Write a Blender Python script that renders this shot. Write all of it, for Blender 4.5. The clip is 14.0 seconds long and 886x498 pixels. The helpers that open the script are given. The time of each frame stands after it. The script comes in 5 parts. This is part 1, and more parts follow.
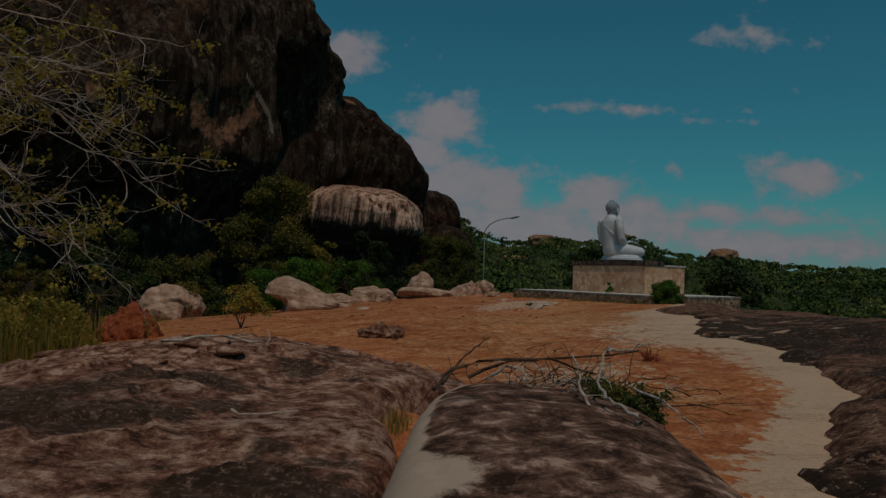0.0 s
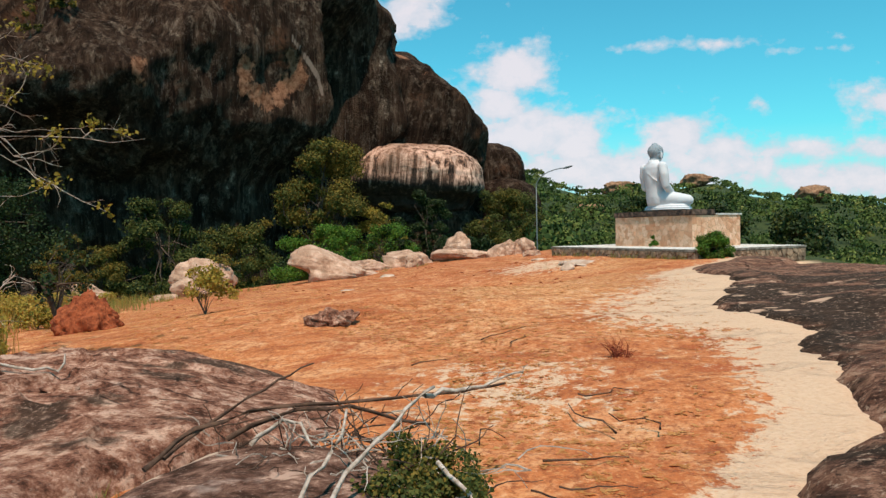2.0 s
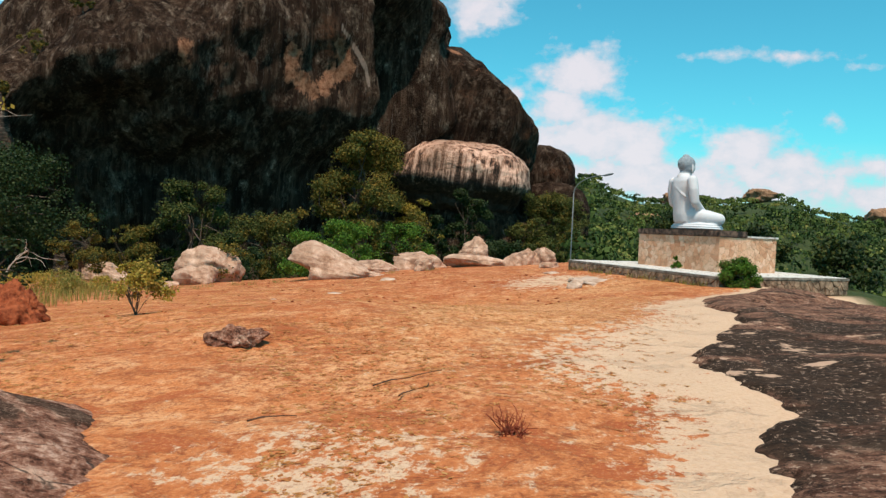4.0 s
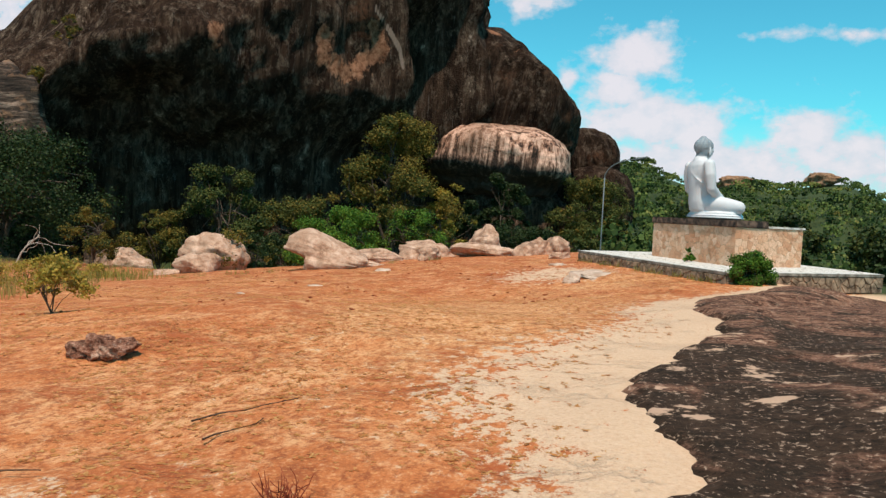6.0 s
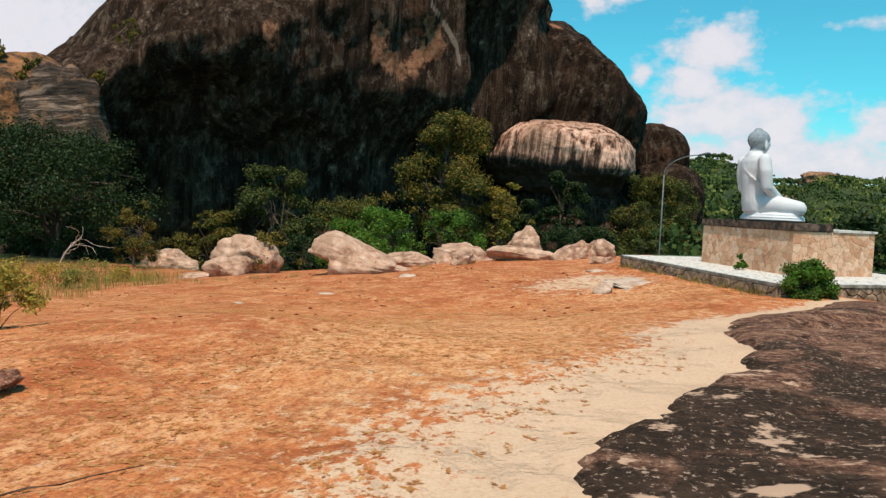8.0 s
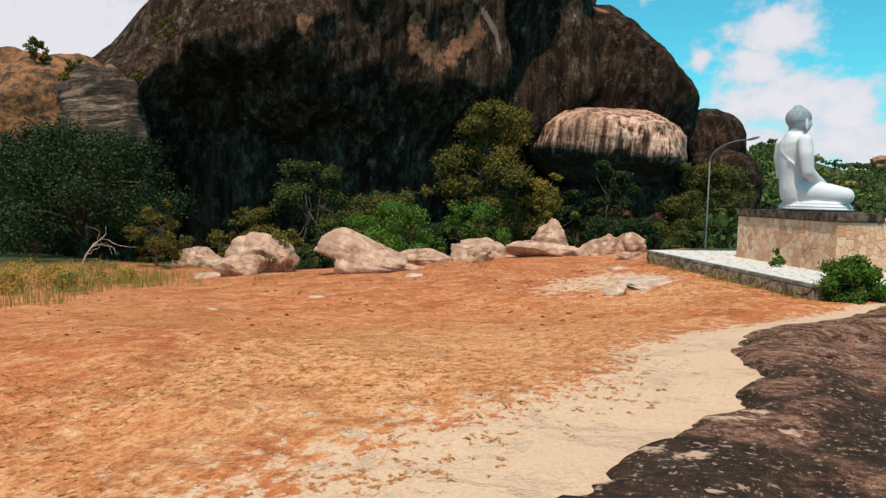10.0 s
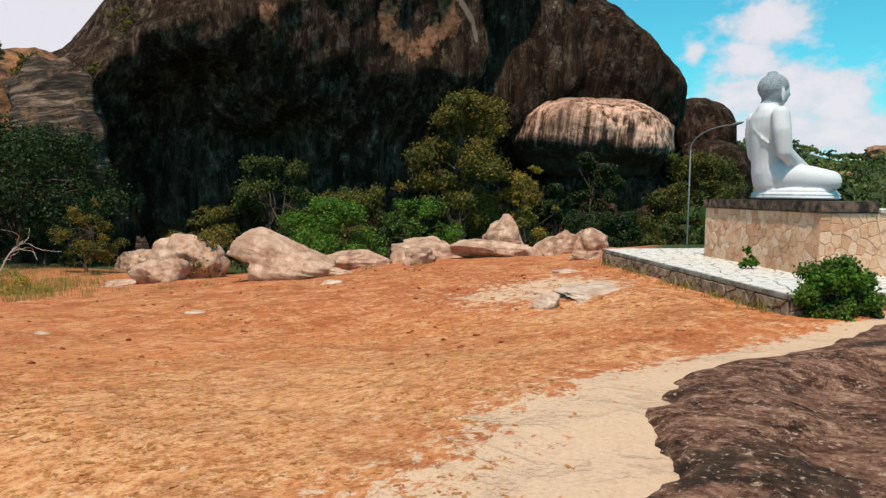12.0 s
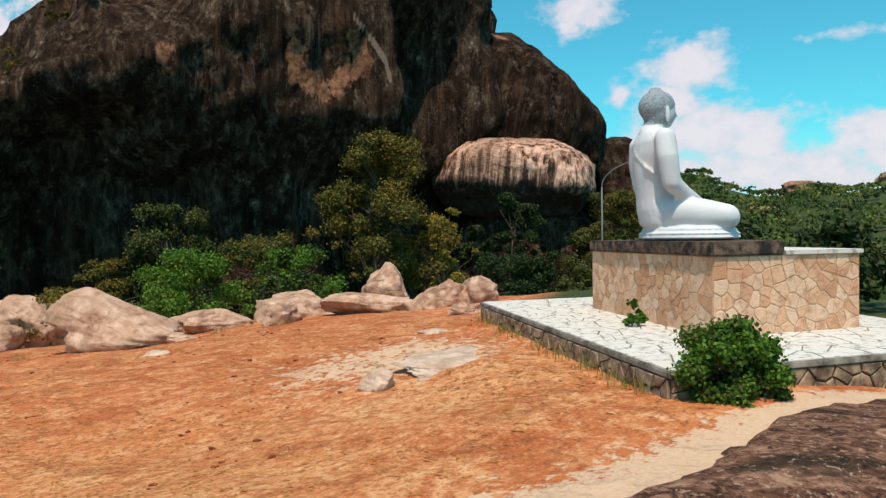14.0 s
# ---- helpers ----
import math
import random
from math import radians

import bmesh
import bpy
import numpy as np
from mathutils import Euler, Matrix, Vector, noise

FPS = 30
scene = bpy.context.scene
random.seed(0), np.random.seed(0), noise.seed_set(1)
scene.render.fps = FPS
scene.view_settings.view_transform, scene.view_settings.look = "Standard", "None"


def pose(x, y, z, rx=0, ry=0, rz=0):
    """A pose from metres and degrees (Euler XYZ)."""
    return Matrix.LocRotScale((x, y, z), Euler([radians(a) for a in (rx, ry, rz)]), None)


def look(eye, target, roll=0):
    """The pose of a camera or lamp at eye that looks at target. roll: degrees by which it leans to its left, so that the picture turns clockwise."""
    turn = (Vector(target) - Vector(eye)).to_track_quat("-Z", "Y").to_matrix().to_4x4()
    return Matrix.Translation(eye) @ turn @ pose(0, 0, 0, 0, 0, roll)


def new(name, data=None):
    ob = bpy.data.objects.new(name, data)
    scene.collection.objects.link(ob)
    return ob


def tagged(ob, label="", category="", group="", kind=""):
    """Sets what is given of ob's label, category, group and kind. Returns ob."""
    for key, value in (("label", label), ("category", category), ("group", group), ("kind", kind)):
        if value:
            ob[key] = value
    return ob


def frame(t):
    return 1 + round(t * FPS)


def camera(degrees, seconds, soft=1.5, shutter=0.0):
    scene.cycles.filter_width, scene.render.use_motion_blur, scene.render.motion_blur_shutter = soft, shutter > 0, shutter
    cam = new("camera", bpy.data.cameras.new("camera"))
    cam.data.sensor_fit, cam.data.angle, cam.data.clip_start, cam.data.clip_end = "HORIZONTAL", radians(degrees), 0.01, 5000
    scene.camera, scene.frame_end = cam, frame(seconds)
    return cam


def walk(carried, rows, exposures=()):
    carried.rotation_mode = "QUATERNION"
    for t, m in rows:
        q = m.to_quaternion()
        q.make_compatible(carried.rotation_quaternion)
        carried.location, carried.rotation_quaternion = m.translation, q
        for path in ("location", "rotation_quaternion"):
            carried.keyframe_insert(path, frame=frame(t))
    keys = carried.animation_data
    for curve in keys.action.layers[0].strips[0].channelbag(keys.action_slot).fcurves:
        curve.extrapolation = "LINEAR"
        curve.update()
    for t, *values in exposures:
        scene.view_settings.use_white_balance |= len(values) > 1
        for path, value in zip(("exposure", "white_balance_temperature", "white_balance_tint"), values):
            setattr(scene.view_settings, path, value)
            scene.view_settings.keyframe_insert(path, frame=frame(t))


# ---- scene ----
cam = camera(61.5, 14.0, soft=1.4)
PATH = [
    (0, (0.418, 2.44, 0.651), (0.385, 4.438, 0.727), 1.8),
    (0.5, (0.873, 3.053, 0.75), (0.755, 5.049, 0.781), 1.2),
    (1, (1.348, 3.713, 0.809), (1.19, 5.707, 0.796), 0.1),
    (1.5, (1.781, 4.169, 0.886), (1.589, 6.159, 0.844), -0.7),
    (2, (2.168, 4.664, 0.934), (1.927, 6.649, 0.886), -1.1),
    (2.5, (2.555, 5.086, 1.02), (2.269, 7.064, 0.965), 0.0),
    (3, (2.846, 5.607, 1.062), (2.517, 7.579, 1.012), 1.6),
    (5.5, (4.554, 8.087, 1.342), (4.091, 10.031, 1.259), 2.4),
    (6, (4.841, 8.514, 1.366), (4.325, 10.444, 1.261), 2.8),
    (6.5, (5.087, 8.96, 1.399), (4.522, 10.875, 1.284), 3.3),
    (7, (5.239, 9.477, 1.409), (4.632, 11.38, 1.304), 3.3),
    (7.5, (5.412, 9.953, 1.463), (4.758, 11.84, 1.362), 3.1),
    (8, (5.576, 10.437, 1.515), (4.882, 12.309, 1.397), 2.6),
    (8.5, (5.784, 10.977, 1.577), (5.038, 12.828, 1.437), 2.4),
    (9, (5.962, 11.43, 1.635), (5.181, 13.265, 1.487), 2.2),
    (11.5, (6.438, 14.783, 1.49), (5.574, 16.582, 1.357), 1.0),
    (12, (6.558, 15.838, 1.527), (5.736, 17.655, 1.375), 0.8),
    (12.5, (6.707, 16.76, 1.54), (5.922, 18.593, 1.386), 0.7),
    (13, (6.796, 17.565, 1.538), (6.04, 19.411, 1.405), 0.7),
    (13.5, (6.928, 18.356, 1.542), (6.208, 20.219, 1.45), 0.4),
    (14, (7.059, 18.972, 1.589), (6.388, 20.856, 1.553), -0.7),
]
walk(cam, [(t, look(eye, target, roll)) for t, eye, target, roll in PATH],
     exposures=[(0.0, -2.25), (0.5, -0.85), (0.9, 0.0), (14.0, 0.0)])

# ---- light ----
SUN_ELEVATION, SUN_FROM = radians(65), (0.18, -0.92)


def ramp(tree, fac, stops):
    r = tree.nodes.new("ShaderNodeValToRGB")
    e = r.color_ramp.elements
    while len(e) < len(stops):
        e.new(0.5)
    for k, (p, c) in zip(e, stops):
        k.position = p
        k.color = (*c, 1) if len(c) == 3 else c
    tree.links.new(fac, r.inputs[0])
    return r.outputs[0]


def mathn(tree, op, a, b=None, clamp=False):
    m = tree.nodes.new("ShaderNodeMath")
    m.operation, m.use_clamp = op, clamp
    for k, v in enumerate((a, b)):
        if v is None:
            continue
        if isinstance(v, (int, float)):
            m.inputs[k].default_value = v
        else:
            tree.links.new(v, m.inputs[k])
    return m.outputs[0]


def mixc(tree, fac, a, b, blend="MIX"):
    m = tree.nodes.new("ShaderNodeMix")
    m.data_type, m.blend_type = "RGBA", blend
    for k, v in ((0, fac), (6, a), (7, b)):
        if isinstance(v, (int, float)):
            m.inputs[k].default_value = v
        elif isinstance(v, tuple):
            m.inputs[k].default_value = (*v, 1)
        else:
            tree.links.new(v, m.inputs[k])
    return m.outputs[2]


def noisen(tree, vec, scale, detail=5, rough=0.55, distort=0.0):
    n = tree.nodes.new("ShaderNodeTexNoise")
    n.inputs["Scale"].default_value, n.inputs["Detail"].default_value = scale, detail
    n.inputs["Roughness"].default_value, n.inputs["Distortion"].default_value = rough, distort
    if vec is not None:
        tree.links.new(vec, n.inputs["Vector"])
    return n.outputs[0]


def noisen_colour(tree, vec, scale):
    n = tree.nodes.new("ShaderNodeTexNoise")
    n.inputs["Scale"].default_value, n.inputs["Detail"].default_value = scale, 3
    tree.links.new(vec, n.inputs["Vector"])
    return n.outputs["Color"]


def scaled(tree, vec, s):
    m = tree.nodes.new("ShaderNodeMapping")
    m.inputs["Scale"].default_value = s
    tree.links.new(vec, m.inputs["Vector"])
    return m.outputs[0]


world = bpy.data.worlds.new("sky")
scene.world = world
world.use_nodes = True
wt = world.node_tree
bg = wt.nodes["Background"]
sky = wt.nodes.new("ShaderNodeTexSky")
sky.sky_type, sky.sun_disc = "NISHITA", False
sky.sun_elevation, sky.sun_rotation = SUN_ELEVATION, math.atan2(SUN_FROM[0], SUN_FROM[1])
sky.air_density, sky.dust_density, sky.ozone_density = 1.0, 0.6, 1.0
coord = wt.nodes.new("ShaderNodeTexCoord").outputs["Generated"]
sep = wt.nodes.new("ShaderNodeSeparateXYZ")
wt.links.new(coord, sep.inputs[0])
depth = mathn(wt, "MAXIMUM", mathn(wt, "ABSOLUTE", sep.outputs[1]), 0.15)
across, up = mathn(wt, "DIVIDE", sep.outputs[0], depth), mathn(wt, "DIVIDE", sep.outputs[2], depth)
# cumulus: bearing, height, half width, half height, weight
CLOUDS = [(-0.025, 0.208, 0.046, 0.036, 1.0), (-0.045, 0.165, 0.045, 0.034, 0.95), (0.0, 0.128, 0.100, 0.032, 1.0), (0.055, 0.112, 0.055, 0.030, 0.95), (-0.108, 0.180, 0.016, 0.014, 0.75),
          (-0.155, 0.300, 0.040, 0.028, 1.0), (0.185, 0.116, 0.042, 0.028, 1.0), (0.235, 0.098, 0.045, 0.022, 0.95), (0.320, 0.095, 0.040, 0.018, 0.75), (0.292, 0.155, 0.014, 0.009, 0.5),
          (0.46, 0.150, 0.060, 0.026, 0.85), (0.23, 0.234, 0.12, 0.008, 0.50), (0.34, 0.222, 0.06, 0.006, 0.42), (0.40, 0.092, 0.15, 0.016, 0.66), (0.10, 0.075, 0.25, 0.034, 0.85),
          (0.36, 0.060, 0.32, 0.026, 0.70), (-1.35, 0.29, 0.36, 0.13, 1.3), (-0.85, 0.22, 0.20, 0.10, 0.9), (0.36, 0.335, 0.07, 0.016, 0.6)]
mass = None
for cx, cy, wx, wy, weight in CLOUDS:
    dx = mathn(wt, "DIVIDE", mathn(wt, "SUBTRACT", across, cx), wx)
    dy = mathn(wt, "DIVIDE", mathn(wt, "SUBTRACT", up, cy), wy)
    r2 = mathn(wt, "ADD", mathn(wt, "MULTIPLY", dx, dx), mathn(wt, "MULTIPLY", dy, dy))
    blob = mathn(wt, "MULTIPLY", mathn(wt, "POWER", 2.718, mathn(wt, "MULTIPLY", r2, -0.7)), weight)
    mass = blob if mass is None else mathn(wt, "MAXIMUM", mass, blob)
flat = wt.nodes.new("ShaderNodeCombineXYZ")
wt.links.new(across, flat.inputs[0])
wt.links.new(up, flat.inputs[1])
puff = noisen(wt, scaled(wt, flat.outputs[0], (1, 1.3, 1)), 24, 7, 0.6)
puff2 = noisen(wt, scaled(wt, flat.outputs[0], (1, 1.5, 1)), 8, 3, 0.5)
cover = mathn(wt, "ADD", mass, mathn(wt, "ADD", mathn(wt, "MULTIPLY", mathn(wt, "SUBTRACT", puff, 0.5), 1.5), mathn(wt, "MULTIPLY", mathn(wt, "SUBTRACT", puff2, 0.5), 0.7)))
cover = ramp(wt, cover, [(0.26, (0, 0, 0)), (0.66, (1, 1, 1))])
shade = ramp(wt, mathn(wt, "ADD", mathn(wt, "MULTIPLY", puff, 0.8), mathn(wt, "MULTIPLY", mass, 0.4)), [(0.35, (4.6, 6.0, 7.2)), (0.78, (8.4, 7.9, 8.4))])
tinted = mixc(wt, 1.0, sky.outputs[0], (0.44, 1.60, 1.52), "MULTIPLY")
low_air = ramp(wt, up, [(0.0, (0.80, 0.80, 0.80)), (0.13, (0, 0, 0))])
tinted = mixc(wt, low_air, tinted, (5.2, 7.4, 8.6))
wt.links.new(mixc(wt, mathn(wt, "MULTIPLY", cover, 0.93), tinted, shade), bg.inputs[0])
bg.inputs[1].default_value = 0.1

sun = new("sun", bpy.data.lights.new("sun", "SUN"))
sun.data.energy, sun.data.angle, sun.data.color = 4.75, radians(0.5), (1.0, 0.855, 0.715)
level = math.hypot(*SUN_FROM)
sun.matrix_world = look((SUN_FROM[0] / level * math.cos(SUN_ELEVATION) * 50, SUN_FROM[1] / level * math.cos(SUN_ELEVATION) * 50, math.sin(SUN_ELEVATION) * 50), (0, 0, 0))


# ---- materials ----
def material(name, build, rough=0.9, spec=0.2):
    m = bpy.data.materials.new(name)
    m.use_nodes = True
    t = m.node_tree
    p = t.nodes["Principled BSDF"]
    p.inputs["Roughness"].default_value, p.inputs["Specular IOR Level"].default_value = rough, spec
    pos = t.nodes.new("ShaderNodeTexCoord").outputs["Object"]
    colour, height, depth_m = build(t, pos)
    if isinstance(colour, tuple):
        p.inputs["Base Color"].default_value = (*colour, 1)
    else:
        t.links.new(colour, p.inputs["Base Color"])
    if height is not None:
        b = t.nodes.new("ShaderNodeBump")
        b.inputs["Strength"].default_value, b.inputs["Distance"].default_value = 1.0, depth_m
        t.links.new(height, b.inputs["Height"])
        t.links.new(b.outputs[0], p.inputs["Normal"])
    return m


def leafy(name, build, rough=0.7, through_share=0.35):
    """A leaf: a dull surface that also lets some light through."""
    m = material(name, build, rough)
    t = m.node_tree
    p = t.nodes["Principled BSDF"]
    back = t.nodes.new("ShaderNodeBsdfTranslucent")
    both = t.nodes.new("ShaderNodeMixShader")
    both.inputs[0].default_value = through_share
    t.links.new(p.inputs["Base Color"].links[0].from_socket, back.inputs[0])
    t.links.new(p.outputs[0], both.inputs[1])
    t.links.new(back.outputs[0], both.inputs[2])
    t.links.new(both.outputs[0], t.nodes["Material Output"].inputs[0])
    return m


def attr(t, name):
    a = t.nodes.new("ShaderNodeAttribute")
    a.attribute_name = name
    return a.outputs["Fac"]


def soil_nodes(t, pos):
    big, mid, fine = noisen(t, pos, 0.30, 4), noisen(t, pos, 1.5, 6, 0.7), noisen(t, pos, 22, 5, 0.75)
    speck = noisen(t, scaled(t, pos, (1.1, 0.8, 1)), 6.0, 6, 0.75, 0.2)
    crumb = noisen(t, scaled(t, pos, (1.15, 0.75, 1)), 9.0, 6, 0.78, 0.3)
    base = ramp(t, big, [(0.35, (0.43, 0.118, 0.036)), (0.62, (0.55, 0.185, 0.062))])
    base = mixc(t, mathn(t, "MULTIPLY", attr(t, "red"), 0.65), base, (0.40, 0.105, 0.036))
    pale = mathn(t, "ADD", mathn(t, "MULTIPLY", mid, 0.55), mathn(t, "MULTIPLY", speck, 0.55))
    base = mixc(t, ramp(t, pale, [(0.52, (0, 0, 0)), (0.66, (0.9, 0.9, 0.9))]), base, (0.67, 0.330, 0.155))
    base = mixc(t, ramp(t, crumb, [(0.39, (0.85, 0.85, 0.85)), (0.49, (0, 0, 0))]), base, (0.25, 0.062, 0.022))
    base = mixc(t, ramp(t, crumb, [(0.58, (0, 0, 0)), (0.68, (0.7, 0.7, 0.7))]), base, (0.71, 0.385, 0.205))
    scar = noisen(t, scaled(t, pos, (0.8, 1.2, 1)), 1.1, 7, 0.74, 0.5)
    base = mixc(t, ramp(t, scar, [(0.545, (0, 0, 0)), (0.60, (0.8, 0.8, 0.8))]), base, (0.36, 0.080, 0.024))
    base = mixc(t, ramp(t, mid, [(0.28, (0.75, 0.75, 0.75)), (0.40, (0, 0, 0))]), base, (0.27, 0.068, 0.024))
    straw = mathn(t, "ADD", attr(t, "straw"), mathn(t, "MULTIPLY", mathn(t, "SUBTRACT", pale, 0.55), 2.2))
    base = mixc(t, ramp(t, straw, [(0.35, (0, 0, 0)), (0.80, (0.65, 0.65, 0.65))]), base, ramp(t, crumb, [(0.38, (0.40, 0.145, 0.050)), (0.50, (0.60, 0.29, 0.120)), (0.62, (0.72, 0.43, 0.225))]))
    sand = mathn(t, "ADD", attr(t, "sand"), mathn(t, "MULTIPLY", mathn(t, "SUBTRACT", mid, 0.5), 0.6))
    sand = mathn(t, "ADD", sand, mathn(t, "MULTIPLY", mathn(t, "SUBTRACT", speck, 0.5), 2.7))
    base = mixc(t, ramp(t, sand, [(0.46, (0, 0, 0)), (0.60, (0.95, 0.95, 0.95))]), base, ramp(t, fine, [(0.3, (0.55, 0.355, 0.225)), (0.7, (0.66, 0.460, 0.320))]))
    grain = noisen(t, pos, 30, 4, 0.65)
    soft = mathn(t, "SUBTRACT", 1.0, mathn(t, "MULTIPLY", attr(t, "sand"), 0.8), True)
    base = mixc(t, mathn(t, "MULTIPLY", ramp(t, grain, [(0.38, (0.75, 0.75, 0.75)), (0.46, (0, 0, 0))]), soft), base, (0.30, 0.090, 0.030))
    base = mixc(t, mathn(t, "MULTIPLY", ramp(t, grain, [(0.55, (0, 0, 0)), (0.64, (0.55, 0.55, 0.55))]), soft), base, (0.67, 0.325, 0.130))
    green = ramp(t, mid, [(0.3, (0.022, 0.035, 0.010)), (0.7, (0.06, 0.075, 0.022))])
    base = mixc(t, attr(t, "wood"), base, green)
    h = mathn(t, "ADD", mathn(t, "MULTIPLY", speck, 0.45), mathn(t, "ADD", mathn(t, "MULTIPLY", crumb, 0.35), mathn(t, "MULTIPLY", fine, 0.2)))
    h = mathn(t, "SUBTRACT", h, mathn(t, "MULTIPLY", ramp(t, scar, [(0.54, (0, 0, 0)), (0.60, (1, 1, 1))]), 0.35))
    return base, h, 0.035


def slab_nodes(t, pos):
    big, mid, fine = noisen(t, pos, 0.8, 5, 0.65, 0.5), noisen(t, scaled(t, pos, (0.9, 1.3, 1.5)), 2.6, 8, 0.78, 0.5), noisen(t, pos, 9, 8, 0.85, 0.2)
    base = ramp(t, mid, [(0.38, (0.022, 0.010, 0.007)), (0.47, (0.075, 0.033, 0.021)), (0.56, (0.17, 0.080, 0.050)), (0.66, (0.38, 0.225, 0.15))])
    base = mixc(t, ramp(t, fine, [(0.50, (0, 0, 0)), (0.58, (0.9, 0.9, 0.9))]), base, (0.29, 0.150, 0.100))
    base = mixc(t, ramp(t, mathn(t, "SUBTRACT", big, mathn(t, "MULTIPLY", attr(t, "lichen"), 0.16)), [(0.36, (0.85, 0.85, 0.85)), (0.45, (0, 0, 0))]), base, (0.022, 0.016, 0.011))
    fleck = noisen(t, pos, 17, 5, 0.7)
    base = mixc(t, ramp(t, fleck, [(0.585, (0, 0, 0)), (0.63, (0.9, 0.9, 0.9))]), base, (0.38, 0.255, 0.185))
    base = mixc(t, ramp(t, fleck, [(0.36, (0.85, 0.85, 0.85)), (0.42, (0, 0, 0))]), base, (0.014, 0.010, 0.008))
    sandy = mathn(t, "MULTIPLY", ramp(t, mathn(t, "ADD", noisen(t, scaled(t, pos, (1.0, 1.3, 1)), 1.9, 5, 0.62), mathn(t, "MULTIPLY", mathn(t, "SUBTRACT", attr(t, "rim"), 1.0), 0.4)), [(0.575, (0, 0, 0)), (0.61, (0.85, 0.85, 0.85))]), 1.0)
    base = mixc(t, sandy, base, (0.56, 0.355, 0.245))
    h = mathn(t, "ADD", mathn(t, "MULTIPLY", mid, 0.75), mathn(t, "MULTIPLY", fine, 0.22))
    return base, h, 0.035


def ledge_nodes(t, pos):
    big, mid, fine = noisen(t, scaled(t, pos, (0.7, 1.2, 1)), 0.8, 5, 0.65, 0.6), noisen(t, scaled(t, pos, (1.0, 1.2, 1.5)), 5.0, 9, 0.78, 0.0), noisen(t, pos, 24, 6, 0.75)
    base = ramp(t, mid, [(0.38, (0.055, 0.022, 0.013)), (0.46, (0.200, 0.078, 0.048)), (0.53, (0.37, 0.175, 0.115)), (0.60, (0.66, 0.40, 0.285))])
    lichen = mathn(t, "ADD", mathn(t, "MULTIPLY", attr(t, "rim"), 0.05), mathn(t, "SUBTRACT", 1.0, big))
    base = mixc(t, ramp(t, lichen, [(0.55, (0, 0, 0)), (0.61, (0.85, 0.85, 0.85))]), base, (0.042, 0.027, 0.018))
    pale = mathn(t, "ADD", big, mathn(t, "MULTIPLY", mathn(t, "SUBTRACT", mid, 0.5), 0.9))
    base = mixc(t, ramp(t, pale, [(0.58, (0, 0, 0)), (0.74, (0.8, 0.8, 0.8))]), base, (0.56, 0.36, 0.275))
    base = mixc(t, ramp(t, fine, [(0.54, (0, 0, 0)), (0.64, (0.6, 0.6, 0.6))]), base, (0.42, 0.26, 0.195))
    base = mixc(t, ramp(t, fine, [(0.36, (0.7, 0.7, 0.7)), (0.46, (0, 0, 0))]), base, (0.040, 0.022, 0.017))
    vor = t.nodes.new("ShaderNodeTexVoronoi")
    vor.feature = "DISTANCE_TO_EDGE"
    vor.inputs["Scale"].default_value = 2.4
    t.links.new(mixc(t, 0.25, scaled(t, pos, (0.8, 1.7, 1)), noisen_colour(t, pos, 2.5)), vor.inputs["Vector"])
    crack = ramp(t, vor.outputs[0], [(0.0, (1, 1, 1)), (0.03, (0, 0, 0))])
    crack = mathn(t, "MULTIPLY", crack, ramp(t, noisen(t, pos, 0.7, 4), [(0.57, (0, 0, 0)), (0.62, (1, 1, 1))]))
    base = mixc(t, mathn(t, "MULTIPLY", crack, 0.8), base, (0.022, 0.014, 0.011))
    h = mathn(t, "ADD", mathn(t, "MULTIPLY", mid, 0.8), mathn(t, "MULTIPLY", fine, 0.2))
    return base, mathn(t, "SUBTRACT", h, mathn(t, "MULTIPLY", crack, 0.4)), 0.05


def lobe_nodes(t, pos):
    big, mid, fine = noisen(t, pos, 1.1, 5, 0.65, 0.3), noisen(t, pos, 5.0, 7, 0.72, 0.4), noisen(t, pos, 30, 6, 0.8)
    base = ramp(t, mid, [(0.40, (0.040, 0.019, 0.012)), (0.48, (0.105, 0.050, 0.034)), (0.55, (0.20, 0.105, 0.074)), (0.62, (0.46, 0.285, 0.21))])
    base = mixc(t, ramp(t, big, [(0.60, (0, 0, 0)), (0.70, (0.7, 0.7, 0.7))]), base, (0.42, 0.30, 0.25))
    base = mixc(t, ramp(t, fine, [(0.56, (0, 0, 0)), (0.68, (0.7, 0.7, 0.7))]), base, (0.34, 0.235, 0.19))
    rim = mathn(t, "ADD", attr(t, "rim"), mathn(t, "MULTIPLY", mathn(t, "SUBTRACT", mid, 0.5), 1.2))
    base = mixc(t, ramp(t, rim, [(0.55, (0, 0, 0)), (0.75, (0.85, 0.85, 0.85))]), base, (0.56, 0.40, 0.30))
    return base, mathn(t, "ADD", mathn(t, "MULTIPLY", mid, 0.6), mathn(t, "MULTIPLY", fine, 0.2)), 0.025


def along(points, n):
    """Round places filling the way between those given, n to a stretch."""
    out = []
    for p, q in zip(points, points[1:]):
        out += [tuple(a + (b - a) * k / n for a, b in zip(p, q)) for k in range(n)]
    return out + [points[-1]]


